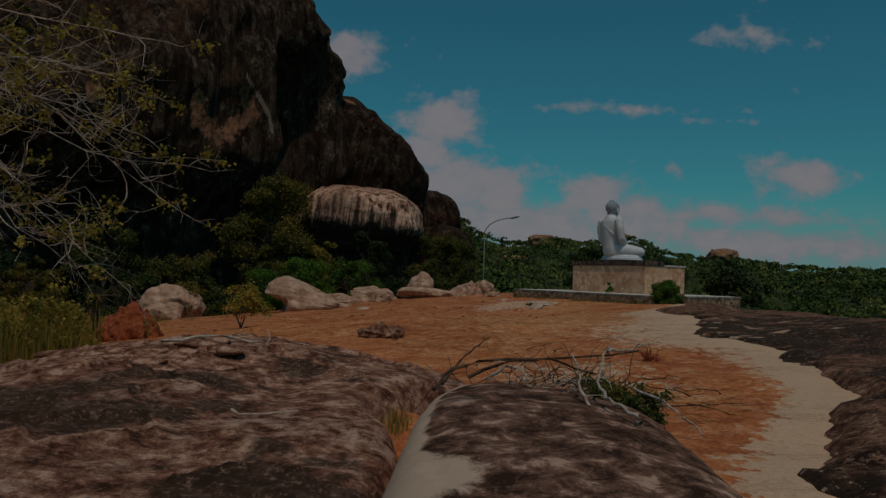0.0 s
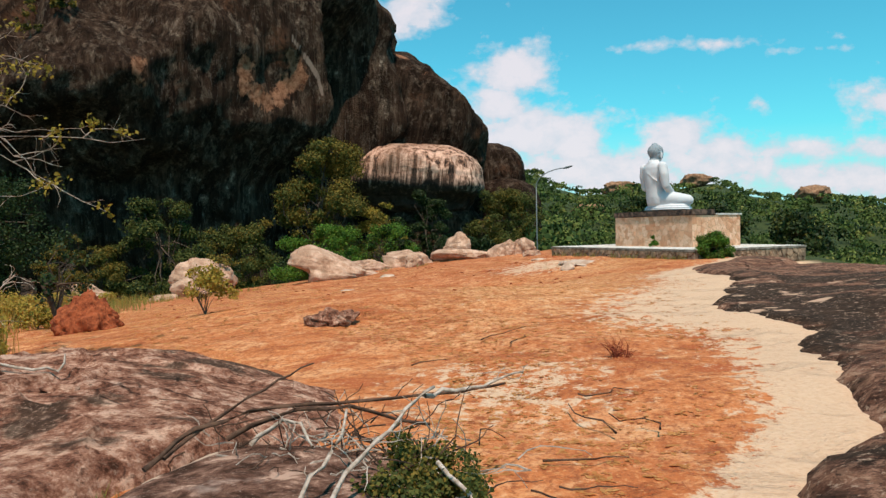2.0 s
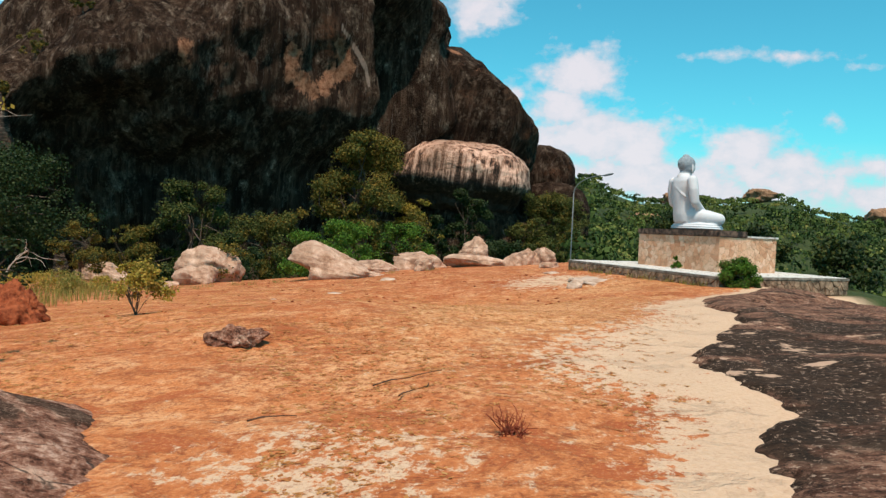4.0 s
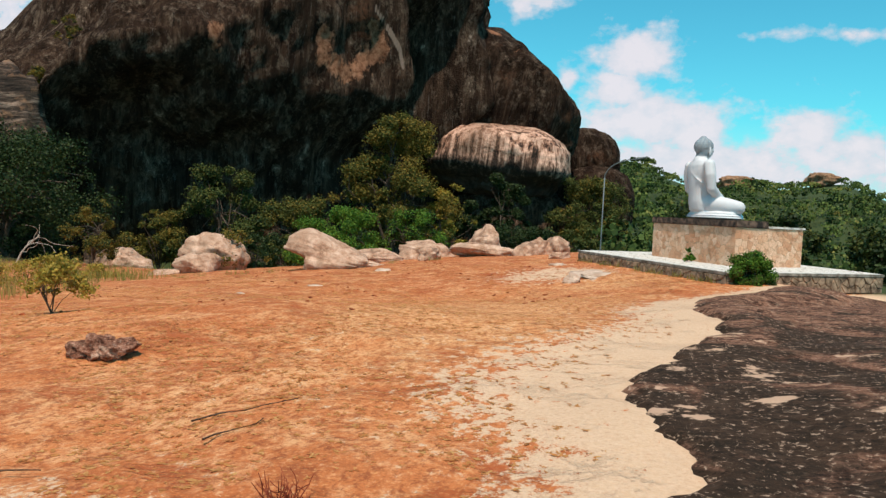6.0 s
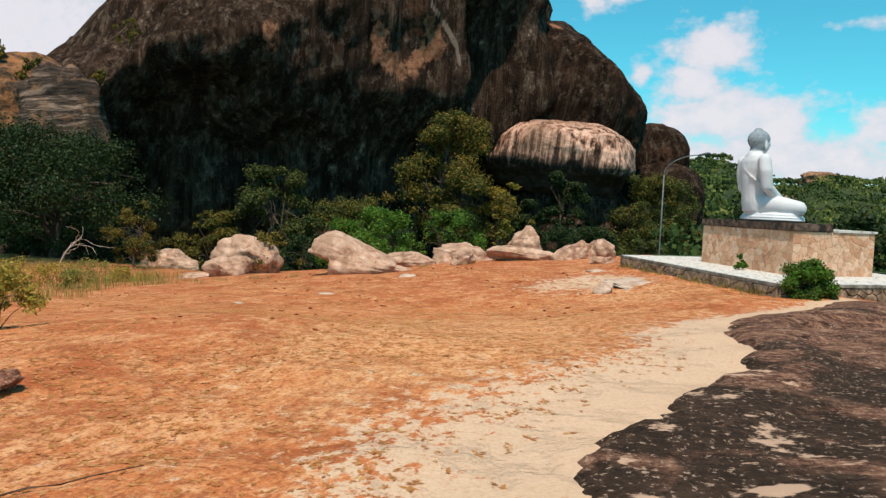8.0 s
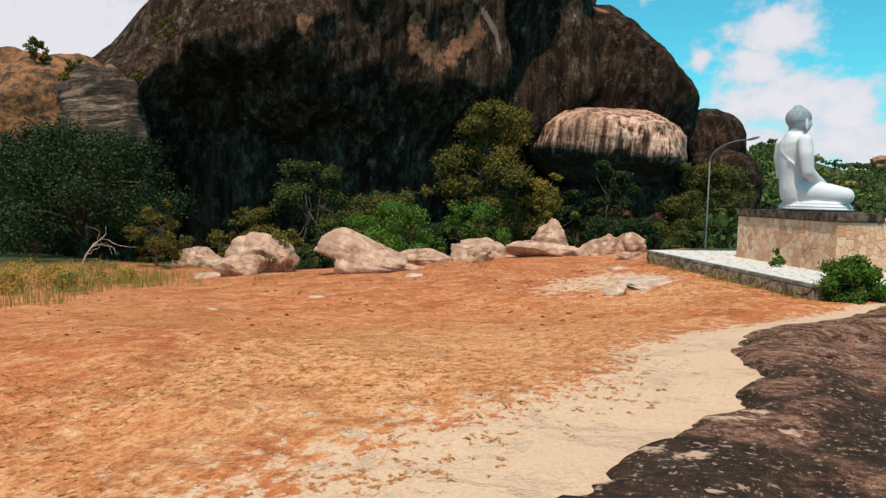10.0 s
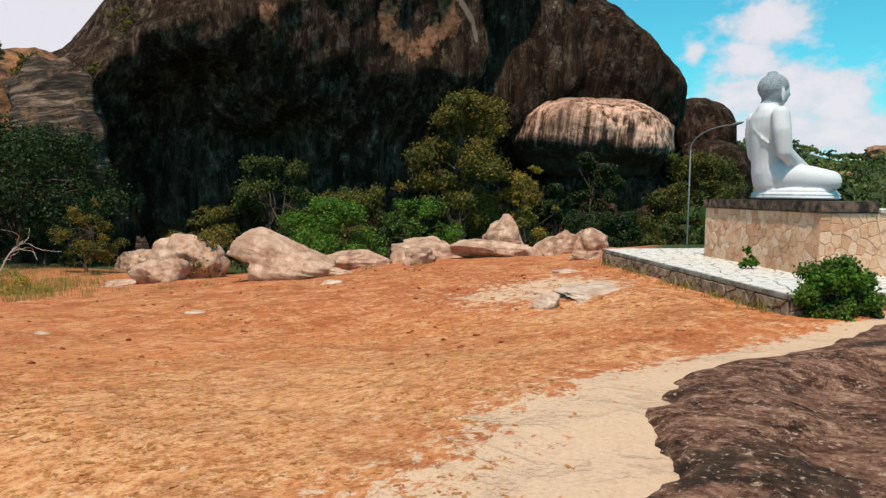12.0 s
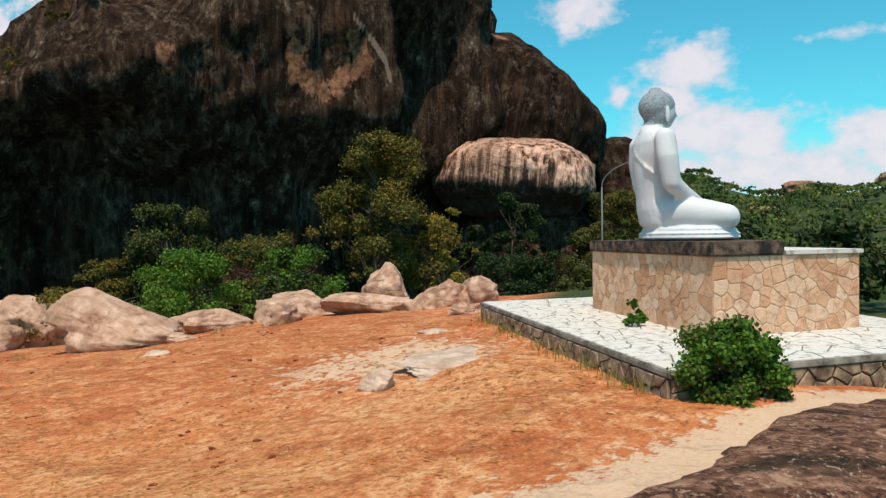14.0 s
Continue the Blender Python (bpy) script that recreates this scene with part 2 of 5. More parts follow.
def cliff_nodes(gain, stains, vein=()):
    """Water-streaked rock face with rust-stained places and a pale vein; gain scales its streak and spot colours."""
    def build(t, pos):
        def c(*rgb):
            return tuple(k * gain for k in rgb)

        def near(points, squeeze):
            """How far into the nearest of some round places a point lies, 1 at their middles."""
            best = None
            for x, y, z, size in points:
                d = t.nodes.new("ShaderNodeVectorMath")
                d.operation = "DISTANCE"
                t.links.new(scaled(t, pos, (1.0, 1.0, squeeze)), d.inputs[0])
                d.inputs[1].default_value = (x, y, z * squeeze)
                k = mathn(t, "SUBTRACT", 1.0, mathn(t, "DIVIDE", d.outputs["Value"], size))
                best = k if best is None else mathn(t, "MAXIMUM", best, k)
            return best
        drip = noisen(t, scaled(t, pos, (1, 1, 0.06)), 1.0, 7, 0.72)
        drip2 = noisen(t, scaled(t, pos, (1, 1, 0.09)), 2.6, 6, 0.75)
        big, fine = noisen(t, pos, 0.10, 5, 0.6), noisen(t, pos, 1.9, 8, 0.75)
        spot = noisen(t, scaled(t, pos, (1, 1, 0.65)), 0.85, 9, 0.80)
        base = ramp(t, drip, [(0.38, c(0.0100, 0.0054, 0.0036)), (0.52, c(0.026, 0.0140, 0.0090)), (0.62, c(0.058, 0.034, 0.022)), (0.76, c(0.20, 0.145, 0.112))])
        base = mixc(t, ramp(t, spot, [(0.51, (0, 0, 0)), (0.58, (0.75, 0.75, 0.75))]), base, c(0.095, 0.064, 0.045))
        base = mixc(t, ramp(t, spot, [(0.61, (0, 0, 0)), (0.66, (0.85, 0.85, 0.85))]), base, c(0.27, 0.19, 0.145))
        base = mixc(t, ramp(t, drip2, [(0.60, (0, 0, 0)), (0.70, (0.5, 0.5, 0.5))]), base, c(0.20, 0.155, 0.13))
        base = mixc(t, ramp(t, drip2, [(0.36, (0.8, 0.8, 0.8)), (0.45, (0, 0, 0))]), base, c(0.004, 0.003, 0.0026))
        rust = mathn(t, "MULTIPLY", ramp(t, big, [(0.60, (0, 0, 0)), (0.70, (0.8, 0.8, 0.8))]), ramp(t, fine, [(0.42, (0, 0, 0)), (0.54, (1, 1, 1))]))
        base = mixc(t, rust, base, (0.17, 0.070, 0.036))
        ragged = mathn(t, "ADD", mathn(t, "MULTIPLY", mathn(t, "SUBTRACT", spot, 0.5), 2.6), mathn(t, "MULTIPLY", mathn(t, "SUBTRACT", drip, 0.5), 0.9))
        stain = mathn(t, "ADD", near(stains, 0.8), ragged)
        base = mixc(t, ramp(t, stain, [(0.30, (0, 0, 0)), (0.50, (0.92, 0.92, 0.92))]), base, ramp(t, fine, [(0.38, (0.17, 0.062, 0.030)), (0.60, (0.48, 0.23, 0.135))]))
        if vein:
            line = mathn(t, "ADD", near(vein, 0.45), mathn(t, "MULTIPLY", mathn(t, "SUBTRACT", fine, 0.5), 0.8))
            base = mixc(t, ramp(t, line, [(0.25, (0, 0, 0)), (0.5, (0.9, 0.9, 0.9))]), base, (0.32, 0.22, 0.17))
        return base, mathn(t, "ADD", fine, mathn(t, "MULTIPLY", drip2, 0.8)), 0.45
    return build


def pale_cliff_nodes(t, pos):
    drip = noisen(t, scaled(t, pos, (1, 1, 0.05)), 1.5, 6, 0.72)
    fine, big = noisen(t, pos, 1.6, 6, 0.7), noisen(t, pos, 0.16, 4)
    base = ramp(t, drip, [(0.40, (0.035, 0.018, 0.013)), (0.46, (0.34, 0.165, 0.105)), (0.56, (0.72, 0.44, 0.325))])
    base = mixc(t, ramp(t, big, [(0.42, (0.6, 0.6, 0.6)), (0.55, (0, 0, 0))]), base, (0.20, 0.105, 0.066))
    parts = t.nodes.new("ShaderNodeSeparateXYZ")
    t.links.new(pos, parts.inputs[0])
    # the undercut's shade is put into the colour below, its edge ragged with drip streaks
    low_shade = mathn(t, "ADD", mathn(t, "MULTIPLY", parts.outputs[2], 0.16), mathn(t, "MULTIPLY", mathn(t, "SUBTRACT", drip, 0.5), 1.6))
    base = mixc(t, ramp(t, low_shade, [(0.02, (0.92, 0.92, 0.92)), (0.34, (0, 0, 0))]), base, (0.030, 0.019, 0.014))
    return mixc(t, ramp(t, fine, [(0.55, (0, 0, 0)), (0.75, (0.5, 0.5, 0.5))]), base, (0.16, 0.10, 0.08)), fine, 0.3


def strata_nodes(t, pos):
    mid = noisen(t, pos, 0.9, 7, 0.7, 0.3)
    band = noisen(t, scaled(t, pos, (0.3, 0.3, 2.2)), 0.9, 6, 0.7, 0.8)
    base = ramp(t, band, [(0.38, (0.020, 0.014, 0.011)), (0.52, (0.09, 0.058, 0.042)), (0.64, (0.38, 0.25, 0.185))])
    return mixc(t, ramp(t, mid, [(0.52, (0, 0, 0)), (0.66, (0.8, 0.8, 0.8))]), base, (0.30, 0.155, 0.085)), mathn(t, "ADD", mid, band), 0.5


def boulder_nodes(t, pos):
    mid, fine, big = noisen(t, pos, 2.6, 7, 0.72, 0.3), noisen(t, pos, 26, 5, 0.75), noisen(t, pos, 0.8, 3)
    band = noisen(t, scaled(t, pos, (0.5, 0.5, 2.6)), 1.5, 5, 0.6, 0.8)
    base = ramp(t, mid, [(0.33, (0.20, 0.095, 0.057)), (0.47, (0.43, 0.245, 0.158)), (0.64, (0.64, 0.425, 0.315))])
    base = mixc(t, ramp(t, big, [(0.36, (0.6, 0.6, 0.6)), (0.52, (0, 0, 0))]), base, (0.36, 0.225, 0.155))
    base = mixc(t, ramp(t, band, [(0.34, (0.7, 0.7, 0.7)), (0.40, (0, 0, 0))]), base, (0.15, 0.080, 0.055))
    base = mixc(t, ramp(t, fine, [(0.60, (0, 0, 0)), (0.75, (0.45, 0.45, 0.45))]), base, (0.24, 0.16, 0.125))
    vor = t.nodes.new("ShaderNodeTexVoronoi")
    vor.feature = "DISTANCE_TO_EDGE"
    vor.inputs["Scale"].default_value = 0.9
    t.links.new(mixc(t, 0.35, scaled(t, pos, (0.8, 0.8, 1.6)), noisen_colour(t, pos, 1.6)), vor.inputs["Vector"])
    crack = ramp(t, vor.outputs[0], [(0.0, (1, 1, 1)), (0.014, (0, 0, 0))])
    crack = mathn(t, "MULTIPLY", crack, ramp(t, big, [(0.50, (0, 0, 0)), (0.58, (1, 1, 1))]))
    base = mixc(t, mathn(t, "MULTIPLY", crack, 0.14), base, (0.060, 0.034, 0.024))
    h = mathn(t, "ADD", mathn(t, "ADD", mid, mathn(t, "MULTIPLY", band, 0.5)), mathn(t, "MULTIPLY", fine, 0.15))
    return base, mathn(t, "SUBTRACT", h, mathn(t, "MULTIPLY", crack, 0.2)), 0.05


def leaf_nodes(*stops):
    def build(t, pos):
        g = t.nodes.new("ShaderNodeNewGeometry")
        return ramp(t, g.outputs["Random Per Island"], [(k / (len(stops) - 1), c) for k, c in enumerate(stops)]), None, 0
    return build


def two_tone(a, b, scale, depth_m=0.004, lo=0.35, hi=0.65):
    def build(t, pos):
        n = noisen(t, pos, scale, 6, 0.65)
        return ramp(t, n, [(lo, a), (hi, b)]), n, depth_m
    return build


def plaster_nodes(t, pos):
    n, f = noisen(t, pos, 1.4, 5, 0.6), noisen(t, pos, 9, 5, 0.6)
    base = ramp(t, n, [(0.3, (0.52, 0.51, 0.53)), (0.6, (0.63, 0.62, 0.635))])
    return mixc(t, ramp(t, f, [(0.62, (0, 0, 0)), (0.8, (0.25, 0.25, 0.25))]), base, (0.5, 0.5, 0.52)), f, 0.004


def cladding_nodes(t, pos):
    o = t.nodes.new("ShaderNodeObjectInfo").outputs["Random"]
    base = ramp(t, o, [(0.0, (0.58, 0.28, 0.155)), (0.3, (0.76, 0.43, 0.265)), (0.7, (0.82, 0.54, 0.375)), (1.0, (0.66, 0.33, 0.185))])
    n, f = noisen(t, pos, 5, 7, 0.72), noisen(t, pos, 26, 5, 0.7)
    base = mixc(t, ramp(t, n, [(0.50, (0, 0, 0)), (0.64, (0.7, 0.7, 0.7))]), base, (0.48, 0.22, 0.115))
    base = mixc(t, ramp(t, f, [(0.58, (0, 0, 0)), (0.70, (0.6, 0.6, 0.6))]), base, (0.20, 0.11, 0.065))
    return base, mathn(t, "ADD", n, mathn(t, "MULTIPLY", f, 0.5)), 0.035


M_SOIL = material("orange_soil", soil_nodes)
M_SLAB = material("dark_gneiss", slab_nodes, 0.95, 0.06)
M_LEDGE = material("pinkish_gneiss", ledge_nodes, 0.95, 0.06)
M_LOBE = material("red_brown_gneiss", lobe_nodes, 0.95, 0.06)
M_CLIFF = material("streaked_cliff", cliff_nodes(
    1.7, along([(-24.5, 72.2, 16.8, 1.3), (-24.6, 72.2, 14.8, 1.1), (-23.1, 74.4, 13.7, 1.3), (-22.0, 76.3, 15.0, 1.3), (-20.9, 77.2, 16.8, 1.5), (-21.3, 76.4, 18.8, 1.0)], 2) + [(-30.2, 63.7, 15.2, 1.3), (-30.0, 63.7, 13.9, 0.9)],
    along([(-21.0, 76.2, 20.2, 0.26), (-20.1, 77.9, 18.4, 0.30), (-19.2, 78.5, 16.8, 0.30), (-18.9, 78.9, 14.8, 0.26), (-18.8, 79.2, 12.6, 0.22)], 6)), 0.95, 0.05)
M_CLIFF_GREY = material("grey_streaked_cliff", cliff_nodes(1.25, [(-0.8, -10.8, 1.2, 1.7), (-1.2, -10.4, 2.6, 1.2), (0.4, -7.5, 9.6, 1.2), (4.0, -8.0, 7.5, 1.0), (7.5, -7.2, 4.0, 0.9)]), 0.95, 0.05)
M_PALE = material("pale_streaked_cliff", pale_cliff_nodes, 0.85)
M_STRATA = material("layered_pale_rock", strata_nodes, 0.9)
M_BOULDER = material("boulder_stone", boulder_nodes, 0.85)
M_PLASTER = material("white_plaster", plaster_nodes, 0.6)
M_HAIR = material("grey_hair_plaster", two_tone((0.17, 0.20, 0.23), (0.36, 0.40, 0.43), 34, 0.02), 0.8)
M_CLAD = material("cladding_stone", cladding_nodes, 0.85)
M_JOINT = material("pale_joint_mortar", two_tone((0.36, 0.22, 0.13), (0.56, 0.38, 0.25), 7, 0.01))
# terrace mortar, with the shadow between the stones put into its dark colour
M_DARKJOINT = material("shadowed_wall_mortar", two_tone((0.035, 0.024, 0.017), (0.15, 0.10, 0.07), 7, 0.01))
M_PALESTONE = material("pale_field_stone", two_tone((0.36, 0.23, 0.16), (0.62, 0.46, 0.36), 3, 0.02), 0.9)
M_PAVE = material("whitened_paving", two_tone((0.20, 0.15, 0.11), (0.62, 0.57, 0.52), 7, 0.008, 0.33, 0.48))
M_COPING = material("stained_coping", two_tone((0.022, 0.018, 0.016), (0.26, 0.16, 0.115), 6, 0.015, 0.40, 0.72))
M_TAN = material("tan_rock", two_tone((0.13, 0.062, 0.032), (0.38, 0.21, 0.12), 0.7, 0.2), 0.9)
M_ANT = material("termite_earth", two_tone((0.16, 0.032, 0.012), (0.42, 0.110, 0.042), 9, 0.07))
M_BARK = material("brown_bark", two_tone((0.05, 0.034, 0.024), (0.13, 0.09, 0.065), 12, 0.006))
M_DEAD = material("bleached_wood", two_tone((0.26, 0.18, 0.13), (0.56, 0.46, 0.39), 22, 0.004))
M_DARKWOOD = material("dark_dead_wood", two_tone((0.045, 0.024, 0.016), (0.13, 0.07, 0.045), 18, 0.003))
M_STEEL = material("galvanised_steel", two_tone((0.11, 0.12, 0.12), (0.17, 0.18, 0.18), 10, 0.001), 0.6, 0.3)
M_GREEN = leafy("dark_green_leaf", leaf_nodes((0.008, 0.018, 0.004), (0.020, 0.037, 0.008), (0.046, 0.062, 0.014)), 0.6, 0.2)
M_BRIGHT = leafy("fresh_green_leaf", leaf_nodes((0.028, 0.080, 0.008), (0.075, 0.165, 0.015), (0.16, 0.25, 0.03)), 0.6)
M_YELLOW = leafy("yellowing_leaf", leaf_nodes((0.055, 0.058, 0.012), (0.15, 0.12, 0.022), (0.27, 0.17, 0.030), (0.10, 0.10, 0.018)), 0.7)
M_STRAW = leafy("dry_grass", leaf_nodes((0.24, 0.16, 0.05), (0.42, 0.30, 0.09), (0.26, 0.25, 0.055), (0.16, 0.19, 0.04)), 0.9)
M_WEED = leafy("yellow_green_weed", leaf_nodes((0.27, 0.21, 0.032), (0.42, 0.30, 0.05), (0.50, 0.31, 0.08), (0.20, 0.19, 0.03)), 0.9)
M_LITTER = leafy("dry_reddish_tuft", leaf_nodes((0.42, 0.150, 0.045), (0.56, 0.245, 0.078), (0.48, 0.20, 0.062), (0.64, 0.35, 0.13), (0.40, 0.155, 0.050)), 0.9)
M_RED = leafy("red_dry_weed", leaf_nodes((0.20, 0.04, 0.02), (0.38, 0.09, 0.045)), 0.9)
# the yellow leaf again, lightened: its sunlit look is put into the colour
M_SUNNY = leafy("sunlit_yellow_leaf", leaf_nodes((0.13, 0.12, 0.018), (0.30, 0.23, 0.030), (0.40, 0.27, 0.045), (0.18, 0.17, 0.03)), 0.7)
M_OLIVE = leafy("olive_leaf", leaf_nodes((0.034, 0.050, 0.012), (0.085, 0.098, 0.022), (0.15, 0.135, 0.030)), 0.7)


def forest_nodes(t, pos):
    g = t.nodes.new("ShaderNodeNewGeometry").outputs["Random Per Island"]
    k = mathn(t, "ADD", mathn(t, "MULTIPLY", attr(t, "tone"), 0.75), mathn(t, "MULTIPLY", g, 0.25))
    return ramp(t, k, [(0.05, (0.012, 0.026, 0.007)), (0.30, (0.030, 0.055, 0.011)), (0.55, (0.062, 0.092, 0.018)), (0.80, (0.12, 0.145, 0.032)), (1.0, (0.20, 0.17, 0.045))]), None, 0


M_FOREST = material("far_canopy_leaf", forest_nodes, 0.8)


# ---- building helpers ----
def part(name, bm, mat, parent=None, label="", smooth=False):
    """Links a bmesh as one object, under a thing or at the top."""
    me = bpy.data.meshes.new(name)
    bm.to_mesh(me)
    bm.free()
    me.materials.append(mat)
    if smooth:
        me.shade_smooth()
    ob = new(name, me)
    ob.parent = parent
    if label:
        ob["label"] = label
    return ob


def raw(name, verts, faces, mat, parent=None, label="", smooth=False):
    """A mesh from corners and faces; arrays of equal-sided faces are taken as they are."""
    me = bpy.data.meshes.new(name)
    if isinstance(faces, np.ndarray):
        n, k = faces.shape
        me.vertices.add(len(verts))
        me.vertices.foreach_set("co", np.ascontiguousarray(verts, dtype=np.float32).reshape(-1))
        me.loops.add(n * k)
        me.loops.foreach_set("vertex_index", np.ascontiguousarray(faces, dtype=np.int32).reshape(-1))
        me.polygons.add(n)
        me.polygons.foreach_set("loop_start", np.arange(0, n * k, k, dtype=np.int32))
        me.update(calc_edges=True)
    else:
        me.from_pydata(verts, [], faces)
    me.materials.append(mat)
    if smooth:
        me.shade_smooth()
    ob = new(name, me)
    ob.parent = parent
    if label:
        ob["label"] = label
    return ob


def empty(name, x, y, z):
    ob = new(name)
    ob.location = (x, y, z)
    return ob


def step(a, b, v):
    k = np.clip((v - a) / (b - a), 0, 1)
    return k * k * (3 - 2 * k)


def bump(x, y, cx, cy, s):
    return np.exp(-((x - cx) ** 2 + (y - cy) ** 2) / (2 * s * s))


def fbm(x, y, seed=0.0, scale=1.0, octaves=4):
    if np.ndim(x):
        return np.array([noise.fractal(Vector((a * scale + seed, b * scale - seed, seed * 0.7)), 1.0, 2.0, octaves) for a, b in zip(np.ravel(x), np.ravel(y))]).reshape(np.shape(x))
    return noise.fractal(Vector((x * scale + seed, y * scale - seed, seed * 0.7)), 1.0, 2.0, octaves)


# the edge of the bare rock beside the sand path, x by y
EDGE_Y = [2.0, 5.0, 7.0, 7.6, 8.5, 9.5, 10.5, 12.0, 13.7, 14.4, 15.3, 16.5, 17.3, 19.0, 20.0, 21.0, 22.4, 23.3, 24.0, 25.0, 26.2, 27.2, 30.0, 34.0]
EDGE_X = [1.5, 1.9, 2.45, 2.8, 3.35, 3.95, 4.3, 4.7, 5.2, 4.9, 4.75, 5.0, 5.2, 5.8, 5.9, 5.6, 5.87, 6.3, 6.9, 7.3, 7.9, 8.6, 11.5, 16.0]


def skyline(b):
    """The hills' rise over their distance, by bearing."""
    return np.interp(b, [-0.3, -0.08, -0.04, -0.02, 0.005, 0.02, 0.06, 0.10, 0.127, 0.155, 0.18, 0.21, 0.235, 0.268, 0.33, 0.36, 0.413, 0.49, 1.3],
                     [0.055, 0.062, 0.067, 0.079, 0.077, 0.061, 0.049, 0.050, 0.057, 0.050, 0.052, 0.058, 0.059, 0.042, 0.033, 0.036, 0.0275, 0.0235, 0.02])


def ground_z(x, y):
    x, y = np.asarray(x, float), np.asarray(y, float)
    u, v = np.clip(x, -16, 9) / 10, (np.clip(y, -4, 40) - 20) / 10
    z = -0.457 + 0.657 * u + 0.067 * v - 0.014 * u * u + 0.221 * u * v - 0.016 * v * v
    z = z + 0.33 * bump(x, y, -1.3, 18.9, 2.4) - 0.36 * bump(x, y, 0.3, 25.2, 2.6) + 0.2 * bump(x, y, -2, 36.5, 4)
    z = z - 14.0 * step(10.9, 34, x + 0.25 * np.minimum(y - 20, 0)) * step(-30, 5, y) - 2.6 * step(38.5, 56, y) - 9.0 * step(36, 90, y) * step(-2, 12, x)
    rest = np.hypot(x - 5, y - 10)
    far = step(120, 470, rest) * step(40, 90, y)
    z = z * (1 - far) + far * (1.4 + np.minimum(rest, 700) * (skyline((x - 5) / np.maximum(y - 10, 1)) - 0.006)) * step(1100, 700, rest)
    return z - 0.13 * bump(x, y, 7.6, 26.6, 2.0) - 0.55 * step(7.2, 10.2, x) * step(24, 28.5, y) * step(60, 40, y)


def edge_x(y):
    return np.interp(y, EDGE_Y, EDGE_X)


def slab_z(x, y):
    """The top of the bare rock beyond the edge."""
    d = x - edge_x(y)
    rise = (0.42 - 0.20 * step(13, 20, y)) * step(0, 4.5, d) * step(3, 9, y) - 0.07 * step(0.05, -0.12, d)
    base = -0.20 + 0.10 * step(8, 22, y) - 0.35 * step(9, 3, y)
    fall = 0.016 * np.maximum(x - 9.5, 0) ** 2 + 0.035 * np.maximum(x - 8.0, 0) ** 2 * step(13, 18, y) + 0.02 * np.maximum(y - 22.5, 0) ** 2 * step(0.3, 4, d)
    return base + rise - fall


# ---- ground ----
def axis(lo, a, b, hi, fine, grow):
    mid = list(np.arange(a, b + fine / 2, fine))
    left, right, s = [], [], fine
    p = a
    while p > lo:
        s *= grow
        p -= s
        left.append(p)
    p, s = b, fine
    while p < hi:
        s *= grow
        p += s
        right.append(p)
    return np.array(left[::-1] + mid + right)


GRID = {}


def ground_top(x, y):
    """The height of the built ground, unevenness included."""
    x, y = np.asarray(x, float), np.asarray(y, float)
    i = np.clip(np.searchsorted(GRID["x"], x) - 1, 0, len(GRID["x"]) - 2)
    j = np.clip(np.searchsorted(GRID["y"], y) - 1, 0, len(GRID["y"]) - 2)
    u = (x - GRID["x"][i]) / (GRID["x"][i + 1] - GRID["x"][i])
    v = (y - GRID["y"][j]) / (GRID["y"][j + 1] - GRID["y"][j])
    z = GRID["z"]
    return z[j, i] * (1 - u) * (1 - v) + z[j, i + 1] * u * (1 - v) + z[j + 1, i] * (1 - u) * v + z[j + 1, i + 1] * u * v


